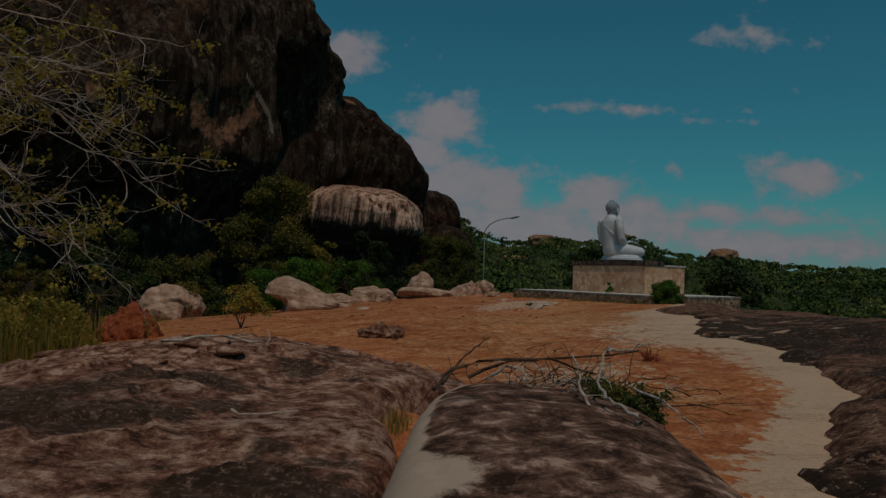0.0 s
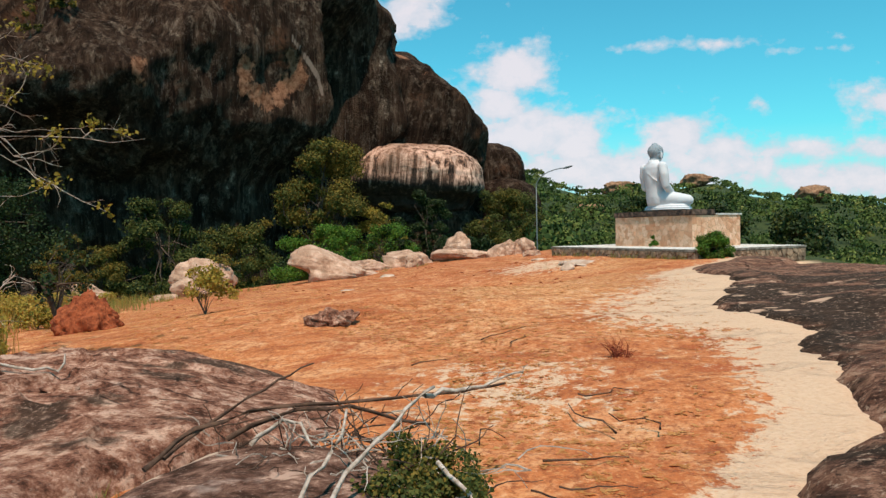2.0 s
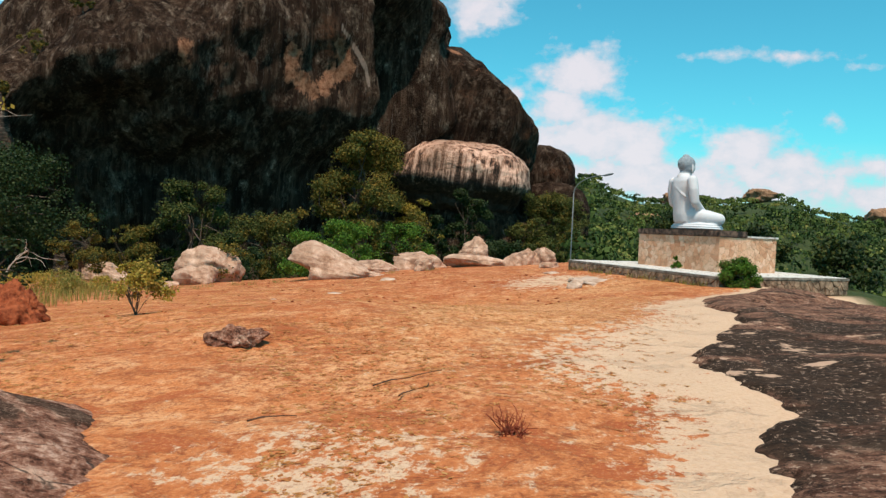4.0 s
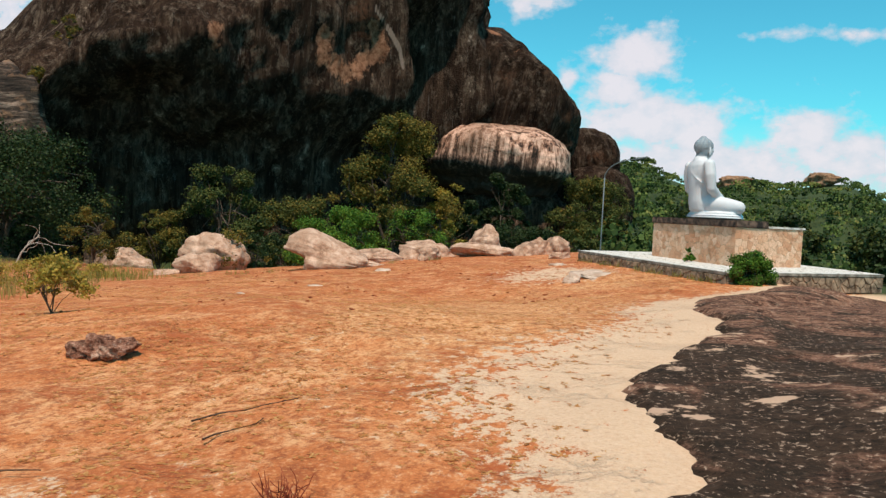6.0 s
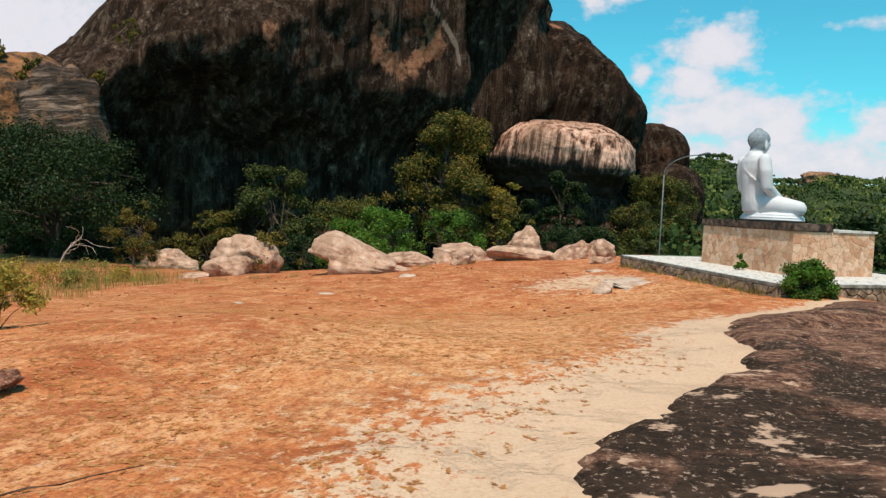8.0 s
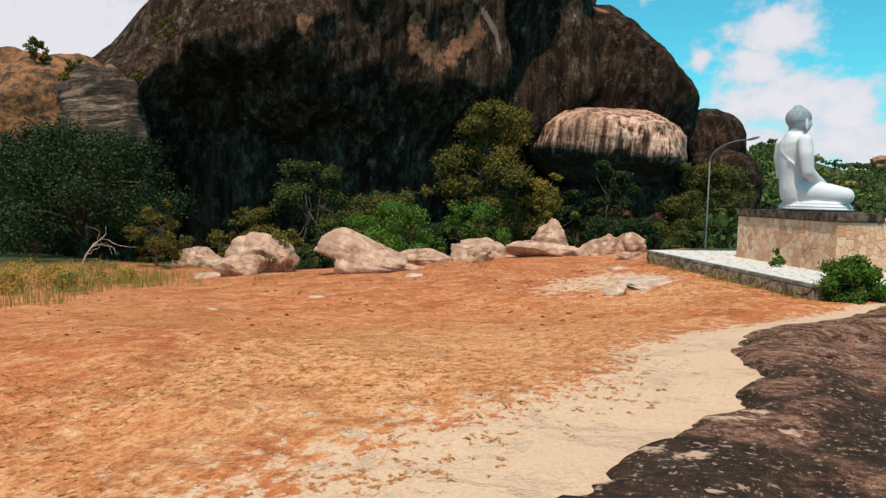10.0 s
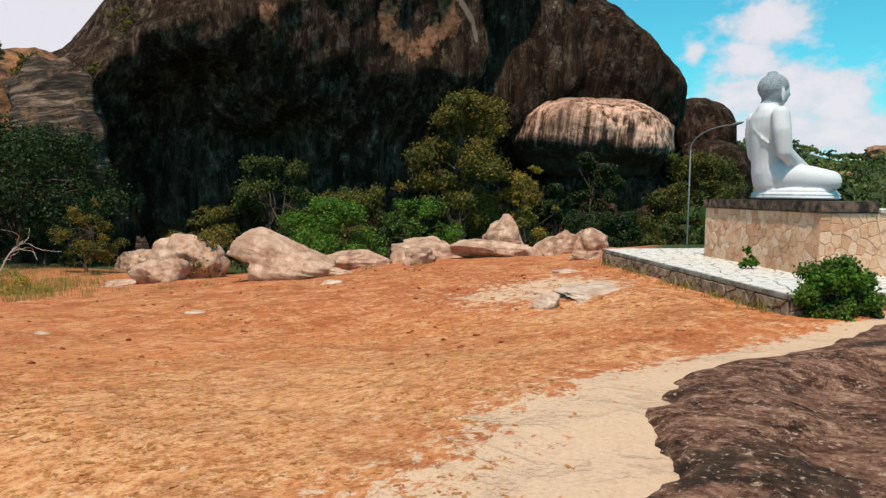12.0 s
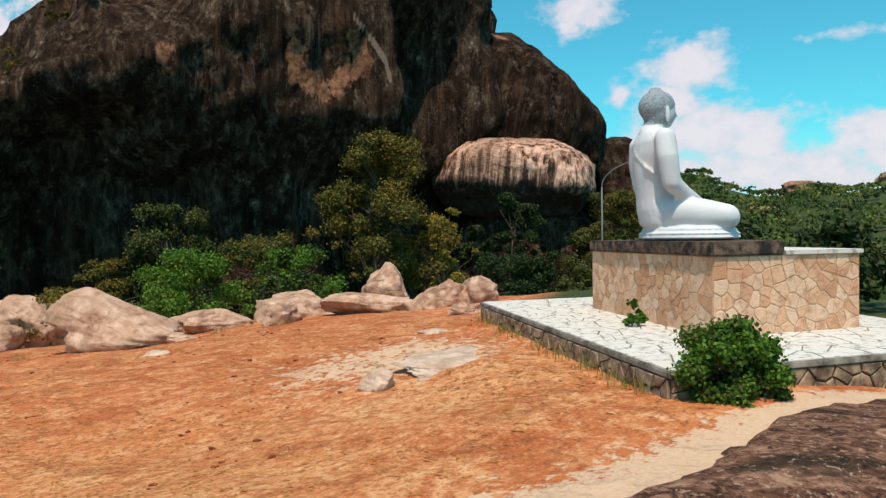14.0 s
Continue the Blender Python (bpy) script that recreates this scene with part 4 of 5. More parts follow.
def build_statue():
    """A seated figure: x to its front, y to its left, z up; the base at 0."""
    u = Lump()
    for z, rx, ry, rz in ((0.05, 0.68, 1.00, 0.06), (0.11, 0.67, 0.98, 0.06), (0.17, 0.62, 0.93, 0.06)):
        for k in (0, 1):
            u.ellipsoid((0.33, 0, z), (rx * (1 - 0.05 * k), ry * (1 - 0.05 * k), rz * (1 + 0.25 * k)))
    levels = [(0.24, -0.02, 0.34, 0.46), (0.45, -0.08, 0.33, 0.42), (0.62, -0.13, 0.29, 0.37), (0.80, -0.16, 0.28, 0.37), (1.00, -0.17, 0.29, 0.41), (1.22, -0.18, 0.285, 0.49), (1.40, -0.19, 0.25, 0.53), (1.50, -0.19, 0.20, 0.44), (1.56, -0.18, 0.17, 0.24)]
    for z in np.linspace(0.24, 1.56, 46):
        cx, rx, ry = (float(np.interp(z, [k[0] for k in levels], [k[j] for k in levels])) for j in (1, 2, 3))
        u.ellipsoid((cx, 0, z), (rx, ry, 0.06))
    u.limb(((-0.19, 0, 1.50), 0.20), ((-0.15, 0, 1.60), 0.175), ((-0.13, 0, 1.70), 0.165))
    u.ellipsoid((-0.085, 0, 1.82), (0.235, 0.225, 0.27), (0, 6, 0))
    u.ellipsoid((-0.12, 0, 1.91), (0.265, 0.25, 0.235))
    u.ellipsoid((-0.14, 0, 2.13), (0.10, 0.10, 0.06))
    u.ellipsoid((0.145, 0, 1.80), (0.045, 0.03, 0.05))
    for s in (-1, 1):
        u.limb(((-0.20, s * 0.54, 1.40), 0.150), ((-0.19, s * 0.61, 1.15), 0.148), ((-0.14, s * 0.62, 0.80), 0.128), ((0.06, s * 0.52, 0.66), 0.115), ((0.42, s * 0.18, 0.54), 0.085))
        u.limb(((0.0, s * 0.30, 0.40), 0.25), ((0.30, s * 0.64, 0.36), 0.215), ((0.56, s * 0.82, 0.33), 0.165))
        u.limb(((0.58, s * 0.81, 0.32), 0.155), ((0.76, s * 0.25, 0.33), 0.13), ((0.74, -s * 0.34, 0.35 + 0.06 * s), 0.09))
        u.ellipsoid((-0.05, s * 0.252, 1.77), (0.042, 0.026, 0.135))
    u.ellipsoid((0.46, 0, 0.52), (0.22, 0.28, 0.07))
    u.limb(((-0.30, 0.36, 1.49), 0.022), ((-0.42, 0.14, 1.36), 0.022), ((-0.452, -0.08, 1.20), 0.022), ((-0.40, -0.30, 1.03), 0.020), ((-0.26, -0.42, 0.90), 0.016))
    u.limb(((-0.05, 0.40, 1.48), 0.028), ((0.08, 0.10, 1.20), 0.028), ((0.0, -0.36, 0.95), 0.024))
    tmp = raw("statue", u.verts, u.faces, M_PLASTER)
    rem = tmp.modifiers.new("remesh", "REMESH")
    rem.mode, rem.voxel_size = "VOXEL", 0.018
    sm = tmp.modifiers.new("smooth", "SMOOTH")
    sm.factor, sm.iterations = 0.5, 8
    deps = bpy.context.evaluated_depsgraph_get()
    done = bpy.data.meshes.new_from_object(tmp.evaluated_get(deps))
    tmp.modifiers.clear()
    tmp.data = done
    done.materials.clear()
    done.materials.append(M_PLASTER)
    done.materials.append(M_HAIR)
    done.shade_smooth()
    for poly in done.polygons:
        p = poly.center
        if p.z > 2.02 or (p.z > 1.64 and p.x < -0.02 + max(p.z - 1.80, 0) * 1.1 and abs(p.y) < 0.258):
            poly.material_index = 1
    return tmp


statue = build_statue()
statue.matrix_world = Matrix.Translation((6.45, 30.78, 1.462)) @ Matrix.Rotation(radians(25), 4, "Z") @ Matrix.Diagonal((1.05, 0.97, 1.065, 1))
tagged(statue, "white seated figure with grey hair on the plinth", "statue")


# ---- stone cladding ----
def clip_cell(poly, px, py, nx, ny):
    """The part of a polygon on the far side of a line through (px, py) from the way (nx, ny)."""
    out = []
    for i in range(len(poly)):
        a, b = poly[i], poly[(i + 1) % len(poly)]
        da, db = (a[0] - px) * nx + (a[1] - py) * ny, (b[0] - px) * nx + (b[1] - py) * ny
        if da <= 0:
            out.append(a)
        if da * db < 0:
            k = da / (da - db)
            out.append((a[0] + (b[0] - a[0]) * k, a[1] + (b[1] - a[1]) * k))
    return out


def crazy_cells(width, height, size, seed, stretch=1.0):
    rnd = random.Random(seed)
    nx, ny = max(1, round(width / size)), max(1, round(height / (size * stretch)))
    pts = [((i + 0.5 + rnd.uniform(-0.5, 0.5)) * width / nx, (j + 0.5 + rnd.uniform(-0.5, 0.5)) * height / ny) for i in range(nx) for j in range(ny)]
    for p in pts:
        poly = [(0, 0), (width, 0), (width, height), (0, height)]
        for q in pts:
            if q is not p and abs(q[0] - p[0]) < size * 3.2 and abs(q[1] - p[1]) < size * 3.2:
                poly = clip_cell(poly, (p[0] + q[0]) / 2, (p[1] + q[1]) / 2, q[0] - p[0], q[1] - p[1])
                if len(poly) < 3:
                    break
        if len(poly) >= 3:
            yield poly, rnd


def stones(parent, origin, along, upward, outward, width, height, size, gap, depth, mat, seed, stretch=1.0, name="stone"):
    o, u, v, w = (Vector(k) for k in (origin, along, upward, outward))
    for poly, rnd in crazy_cells(width, height, size, seed, stretch):
        cx, cy = sum(p[0] for p in poly) / len(poly), sum(p[1] for p in poly) / len(poly)
        far = max(math.hypot(p[0] - cx, p[1] - cy) for p in poly)
        if far < 0.04:
            continue
        proud = depth * rnd.uniform(0.6, 1.2)
        verts, n = [], len(poly)
        for k, (shrink, lift) in enumerate(((gap, -0.01), (gap, proud * 0.6), (gap + 0.012, proud))):
            for x, y in poly:
                f = max(0.2, 1 - shrink / max(math.hypot(x - cx, y - cy), 0.03))
                verts.append(o + u * (cx + (x - cx) * f) + v * (cy + (y - cy) * f) + w * lift)
        faces = [[r * n + i, r * n + (i + 1) % n, (r + 1) * n + (i + 1) % n, (r + 1) * n + i] for r in (0, 1) for i in range(n)] + [[2 * n + i for i in range(n)]]
        raw(name, verts, faces, mat, parent)


def clad(parent, a, b, z0, z1, size, gap, depth, mat, seed, stretch=1.0):
    """Covers the wall from a to b, whose outer side lies to the right as seen going from a to b."""
    d = (b - a).normalized()
    stones(parent, (a.x, a.y, z0), (d.x, d.y, 0), (0, 0, 1), (d.y, -d.x, 0), (b - a).length, z1 - z0, size, gap, depth, mat, seed, stretch)


M_WALLSTONE = material("terrace_wall_stone", two_tone((0.10, 0.062, 0.040), (0.44, 0.30, 0.20), 5, 0.02), 0.9)
clad(plinth, PLINTH[0], PLINTH[1], 0.275, 1.285, 0.19, 0.007, 0.012, M_CLAD, 5, 0.85)
clad(plinth, PLINTH[1], PLINTH[2], 0.275, 1.285, 0.19, 0.007, 0.012, M_CLAD, 6, 0.85)
clad(terrace, PL[0], PL[1], -0.14, 0.195, 0.17, 0.014, 0.035, M_WALLSTONE, 7)
clad(terrace, PL[1], PL[2], -0.20, 0.195, 0.20, 0.014, 0.035, M_WALLSTONE, 8)
pave_u = (PL[1] - PL[0]).normalized()
pave_v = (PL[3] - PL[0]).normalized()
stones(terrace, (PL[0].x, PL[0].y, 0.272), (pave_u.x, pave_u.y, 0), (pave_v.x, pave_v.y, 0), (0, 0, 1), (PL[1] - PL[0]).length, (PL[3] - PL[0]).length, 0.36, 0.016, 0.010, M_PAVE, 9, name="paving_stone")


# ---- plants ----
def leaves(name, centres, radii, count, size, mat, parent, seed, slim=0.45, squash=0.75, hollow=0.30):
    """Many small leaves, each a pointed quad, over the outer parts of round clumps and turned outwards."""
    rng = np.random.default_rng(seed)
    c, r = np.array(centres, float), np.array(radii, float)
    pick = rng.choice(len(c), count, p=r ** 2 / (r ** 2).sum())
    d = rng.normal(size=(count, 3))
    d[:, 2] += 0.25
    d /= np.linalg.norm(d, axis=1)[:, None]
    reach = (hollow + (1.0 - hollow) * rng.random(count)) * rng.choice((0.9, 1.0, 1.1, 1.3), count)
    p = c[pick] + d * np.array((1, 1, squash)) * (reach * r[pick])[:, None]
    n = d + rng.normal(0, 0.8, (count, 3)) + np.array((0, 0, 0.4))
    t = rng.normal(size=(count, 3))
    s = np.cross(t, n)
    s /= np.linalg.norm(s, axis=1)[:, None] + 1e-9
    t = np.cross(n, s)
    t /= np.linalg.norm(t, axis=1)[:, None] + 1e-9
    L = size * rng.uniform(0.6, 1.3, count)[:, None]
    v = np.stack([p, p + t * L * 0.5 + s * L * slim, p + t * L, p + t * L * 0.5 - s * L * slim], 1).reshape(-1, 3)
    f = np.arange(count * 4).reshape(-1, 4)
    return raw(name, v, f, mat, parent)


def tube(bm, pts, r0, r1, seg=6):
    pts = [Vector(p) for p in pts]
    rings = []
    for i, p in enumerate(pts):
        d = (pts[min(i + 1, len(pts) - 1)] - pts[max(i - 1, 0)]).normalized()
        a = d.orthogonal().normalized()
        b = d.cross(a)
        r = r0 + (r1 - r0) * i / (len(pts) - 1)
        rings.append([bm.verts.new(p + (a * math.cos(k * 6.2832 / seg) + b * math.sin(k * 6.2832 / seg)) * r) for k in range(seg)])
    for u, w in zip(rings, rings[1:]):
        q = min(range(seg), key=lambda k: (w[k].co - u[0].co).length)
        for k in range(seg):
            bm.faces.new((u[k], u[(k + 1) % seg], w[(k + 1 + q) % seg], w[(k + q) % seg]))
    bm.faces.new(rings[-1])


def wander(rnd, start, way, length, steps, wild, lift=0.0):
    p, d, out = Vector(start), Vector(way).normalized(), [Vector(start)]
    for _ in range(steps):
        d = (d + Vector((rnd.gauss(0, wild), rnd.gauss(0, wild), rnd.gauss(lift, wild)))).normalized()
        p = p + d * length / steps
        out.append(p.copy())
    return out


def tree(name, x, y, height, spread, seed, mat, label, count=3500, leaf=0.3, clumps=34, trunk=0.16, low=0.25, group="", z=None, category="tree", extra=None, tall=1.0):
    rnd = random.Random(seed)
    if height > 3:
        count, leaf, clumps = int(count * 3.6), leaf * 0.52, int(clumps * 1.5)
    g = float(ground_z(x, y)) if z is None else z
    ob = tagged(empty(name, x, y, g), label, category, group)
    bm = bmesh.new()
    tops, sizes = [], []
    stem = wander(rnd, (0, 0, -0.1), (rnd.gauss(0, 0.1), rnd.gauss(0, 0.1), 1), height * 0.55, 6, 0.10)
    tube(bm, stem, trunk, trunk * 0.55, 7)
    for k in range(clumps):
        a, e = rnd.uniform(0, 6.283), rnd.random()
        rr = spread * rnd.uniform(0.8, 1.12) * math.sqrt(rnd.random()) * (0.55 + 0.45 * math.sin(math.pi * min(1, 0.15 + e)))
        c = Vector((math.cos(a) * rr, math.sin(a) * rr, height * (low + (0.93 - low) * e ** tall) * (1 - 0.22 * (rr / spread) ** 2)))
        tops.append(c)
        sizes.append(spread * rnd.choice((0.08, 0.11, 0.15, 0.19, 0.23)) * (1.0 if height > 3 else 1.25))
        if k % 2 == 0:
            a0 = stem[rnd.randrange(1, len(stem))]
            path = [a0, a0.lerp(c, 0.35) + Vector((0, 0, 0.06 * height)), a0.lerp(c, 0.7) + Vector((rnd.gauss(0, 0.05), rnd.gauss(0, 0.05), 0.04)) * height, c]
            tube(bm, path, trunk * 0.4, trunk * 0.08, 5)
    part("trunk", bm, M_BARK, ob)
    if mat is not None:
        leaves("crown", tops, sizes, count, leaf, mat, ob, seed)
    if extra:
        leaves("crown", tops[::2], [k * 0.9 for k in sizes[::2]], count // 2, leaf, extra, ob, seed + 50)
    return ob


TREES = "trees below the cliff"
tree("tree", -16.2, 70, 14.9, 5.8, 11, M_YELLOW, "tall tree with yellowing leaves below the cliff", 8500, 0.34, 54, 0.22, 0.2, TREES, extra=M_OLIVE)
tree("tree", -12.0, 73, 8.8, 3.0, 12, M_SUNNY, "small yellow-leaved tree below the pale rock", 3000, 0.3, 24, 0.14, 0.15, TREES, extra=M_YELLOW)
tree("tree", -26.4, 59.5, 9.2, 4.2, 13, M_OLIVE, "olive green tree below the overhang", 6500, 0.30, 50, 0.16, 0.03, TREES, extra=M_GREEN)
tree("tree", -21.4, 62, 7.0, 4.0, 14, M_OLIVE, "olive green bushy tree below the overhang", 5600, 0.28, 46, 0.14, 0.03, TREES, extra=M_YELLOW)
tree("tree", -30.2, 57, 5.4, 3.0, 15, M_YELLOW, "thin yellow-green shrub tree below the overhang", 3000, 0.26, 32, 0.1, 0.03, TREES, extra=M_OLIVE)
tree("tree", -0.6, 93, 12.0, 6.0, 16, M_OLIVE, "round dense olive green tree beyond the boulders", 8500, 0.36, 60, 0.25, 0.1, TREES, z=-5.4, tall=0.8, extra=M_YELLOW)
tree("tree", -8.6, 84, 10.0, 3.0, 17, M_GREEN, "dark shaded tree before the pale rock", 6000, 0.34, 40, 0.2, 0.05, TREES)
tree("tree", -11.6, 80, 7.4, 2.8, 27, M_GREEN, "dark shaded tree beside the yellow one", 5000, 0.32, 40, 0.2, 0.05, TREES)
tree("tree", -28.5, 41.0, 7.6, 6.2, 18, M_GREEN, "broad dark green tree at the edge of the clearing", 11000, 0.24, 64, 0.24, 0.08, TREES, tall=0.8)
tree("tree", -20.5, 38.5, 3.4, 1.6, 28, M_YELLOW, "small yellow-green tree at the edge of the clearing", 2200, 0.14, 24, 0.08, 0.1, TREES, extra=M_GREEN)
tree("tree", -33.5, 46.5, 8.0, 5.0, 39, M_GREEN, "dark green tree under the rock shoulder", 6000, 0.26, 44, 0.2, 0.04, TREES)
tree("tree", -37, 44, 8.0, 5.0, 19, M_GREEN, "dark green tree under the rock shoulder", 6000, 0.28, 44, 0.2, 0.08, TREES)
tree("tree", -17.5, 49, 3.4, 2.6, 20, M_GREEN, "low dark bush in the shade of the cliff", 3000, 0.2, 28, 0.1, 0.05, TREES, category="bush")
tree("tree", -13.0, 52, 4.4, 3.0, 29, M_GREEN, "low dark bush in the shade of the cliff", 3600, 0.22, 30, 0.1, 0.05, TREES, category="bush")
tree("tree", -3.0, 58, 4.2, 3.0, 30, M_GREEN, "low dark bush behind the boulders", 3600, 0.22, 30, 0.1, 0.05, TREES, category="bush")
for k, (x, y, h, w) in enumerate(((7.2, 38.4, 1.9, 1.8), (9.8, 36.4, 1.8, 1.7), (11.9, 33.2, 1.6, 1.5))):
    tree("bush", x, y, h, w, 210 + k, M_GREEN, "low dark green bush behind the terrace", 3600, 0.12, 40, 0.05, 0.05, "bushes behind the terrace", category="bush", extra=M_OLIVE)
for k, (x, y, h, w) in enumerate(((-1.6, 57.5, 3.6, 2.6), (1.4, 59.0, 3.4, 2.6), (4.6, 58.0, 3.4, 2.8), (7.4, 56.0, 3.2, 2.6))):
    tree("bush", x, y, h, w, 230 + k, M_OLIVE if k % 2 else M_GREEN, "leafy green bush beyond the lamp", 2600, 0.26, 30, 0.08, 0.03, "bushes beyond the lamp", category="bush", extra=M_GREEN)
GREENS = "fresh green bushes behind the boulders"
tree("bush", -6.4, 36.0, 2.3, 1.7, 31, M_BRIGHT, "fresh green bush behind the boulders", 9240, 0.075, 47, 0.05, 0.1, GREENS, category="bush")
tree("bush", -8.2, 37.0, 2.0, 1.5, 32, M_BRIGHT, "fresh green bush behind the boulders", 7480, 0.075, 42, 0.05, 0.1, GREENS, category="bush")
tree("bush", -4.4, 38.0, 2.1, 1.4, 33, M_BRIGHT, "fresh green bush behind the boulders", 5720, 0.075, 36, 0.05, 0.1, GREENS, category="bush", extra=M_GREEN)
tree("bush", -11.6, 36.5, 1.8, 1.4, 34, M_YELLOW, "dry yellow-green bush behind the boulders", 2200, 0.10, 26, 0.05, 0.1, GREENS, category="bush")
tree("bush", 7.25, 26.60, 0.95, 0.60, 35, M_BRIGHT, "dense green bush at the terrace corner", 13000, 0.042, 70, 0.03, 0.05, category="bush", z=-0.08, extra=M_OLIVE)
tree("bush", 6.05, 29.7, 0.42, 0.17, 36, M_BRIGHT, "small green plant growing on the terrace", 420, 0.06, 12, 0.012, 0.1, category="plant", z=0.28)
tree("bush", -4.05, 18.2, 0.95, 0.62, 37, M_WEED, "sparse yellow-green bush on the bare earth", 1800, 0.05, 34, 0.02, 0.3, category="bush", extra=M_SUNNY)
tree("shrub", -7.25, 18.5, 2.0, 0.65, 38, M_GREEN, "dark twiggy shrub beside the termite mound", 500, 0.07, 26, 0.07, 0.3, category="shrub")
bpy.context.view_layer.update()
for k, (x, y, h) in enumerate(((-46.5, 58.5, 2.6), (-44.2, 59.5, 2.2), (-42.0, 60.5, 3.2), (-50, 58, 2.6), (-39, 62.5, 3.4), (-53.5, 57, 2.2), (-37, 64, 3.0))):
    tops = [o.matrix_world @ hit[1] for o in (MAIN_ROCK, SHOULDER) for hit in [o.ray_cast(o.matrix_world.inverted() @ Vector((x, y, 90)), o.matrix_world.inverted().to_3x3() @ Vector((0, 0, -1)))] if hit[0]]
    if tops:
        tree("shrub", x, y, h, 1.3, 60 + k, M_YELLOW, "small shrub on the rock shoulder", 700, 0.2, 16, 0.05, 0.2, "shrubs on the rock shoulder", z=max(p.z for p in tops) - 0.1, category="shrub", extra=M_GREEN)


def overhanging_tree():
    """Half-bare tree whose branches reach in over the clearing."""
    rnd = random.Random(77)
    base = Vector((-8.2, 11.2, float(ground_z(-8.2, 11.2))))
    ob = tagged(empty("tree", *base), "half-bare tree with pale twigs and a few yellow leaves", "tree")
    bm = bmesh.new()
    stem = [Vector(p) for p in ((0, 0, -0.1), (0.2, 0.1, 1.2), (0.5, 0.1, 2.4), (0.7, 0.3, 3.3), (1.0, 0.4, 4.2), (1.1, 0.5, 5.2))]
    tube(bm, stem, 0.13, 0.06, 8)
    part("trunk", bm, M_BARK, ob)
    bm, tips = bmesh.new(), []
    for k in range(22):
        a0 = stem[rnd.choice((2, 3, 3, 4, 4, 5))]
        way = (rnd.uniform(0.7, 1.0), rnd.uniform(-0.35, 0.45), rnd.uniform(-0.30, 0.38))
        main = wander(rnd, a0, way, rnd.uniform(2.6, 4.8), 9, 0.16, -0.01)
        tube(bm, main, 0.019, 0.004, 5)
        for j in range(2, 10):
            for _ in range(2):
                w = Vector(way) + Vector((rnd.gauss(0, 0.6), rnd.gauss(0, 0.6), rnd.gauss(0, 0.6)))
                sub = wander(rnd, main[j], w, rnd.uniform(0.35, 1.0), 5, 0.28)
                tube(bm, sub, 0.008, 0.002, 4)
                tips.append(sub[-1])
                for _ in range(2):
                    twig = wander(rnd, sub[rnd.randrange(2, 5)], w + Vector((rnd.gauss(0, 0.9), rnd.gauss(0, 0.9), rnd.gauss(0, 0.9))), rnd.uniform(0.15, 0.4), 3, 0.3)
                    tube(bm, twig, 0.004, 0.0015, 3)
    part("branch", bm, M_DEAD, ob, "pale bare branches")
    leaves("foliage", tips[::2], [0.17] * len(tips[::2]), 5200, 0.060, M_SUNNY, ob, 5, slim=0.38, hollow=0.1)
    return ob


overhanging_tree()


def snag(x, y, height, seed, label):
    rnd = random.Random(seed)
    ob = tagged(empty("dead_tree", x, y, float(ground_z(x, y))), label, "dead tree")
    bm = bmesh.new()
    stem = wander(rnd, (0, 0, -0.1), (0.1, 0, 1), height * 0.6, 5, 0.18)
    tube(bm, stem, 0.045, 0.025)
    for _ in range(6):
        tube(bm, wander(rnd, rnd.choice(stem[2:]), (rnd.gauss(0.3, 0.7), rnd.gauss(0, 0.5), 0.7), height * 0.6, 7, 0.3), 0.022, 0.007, 5)
    part("trunk", bm, M_DEAD, ob)
    return ob


snag(-22.5, 36.0, 3.0, 3, "bare grey dead tree at the clearing edge")


def blades(name, spots, height, width, mat, seed, label, category, group=""):
    """Grass: every blade a bent narrow strip."""
    rng = np.random.default_rng(seed)
    n = len(spots)
    p = np.array(spots, float)
    a = rng.uniform(0, 6.283, n)
    lean = rng.uniform(0.05, 0.55, n)
    h = height * rng.uniform(0.45, 1.2, n)
    d = np.stack([np.cos(a), np.sin(a), 0 * a], 1)
    s = np.stack([-np.sin(a), np.cos(a), 0 * a], 1) * width / 2
    upv = np.array((0, 0, 1.0))
    mid = p + upv * (h * 0.55)[:, None] + d * (h * lean * 0.35)[:, None]
    tip = p + upv * h[:, None] + d * (h * lean)[:, None]
    v = np.stack([p - s, p + s, mid + s * 0.8, mid - s * 0.8, tip], 1).reshape(-1, 3)
    b = np.arange(n)[:, None] * 5
    f = (b + np.array([[0, 1, 2, 3]])).tolist() + (b + np.array([[3, 2, 4]])).tolist()
    ob = raw(name, v.tolist(), f, mat)
    return tagged(ob, label, category, group, "stuff")


def spots(seed, count, cx, cy, sx, sy):
    rng = np.random.default_rng(seed)
    a, r = rng.uniform(0, 6.2832, count), 1.9 * np.sqrt(rng.random(count)) * rng.uniform(0.75, 1.0, count)
    x, y = cx + sx * r * np.cos(a), cy + sy * r * np.sin(a)
    return np.stack([x, y, ground_top(x, y) - 0.02], 1)


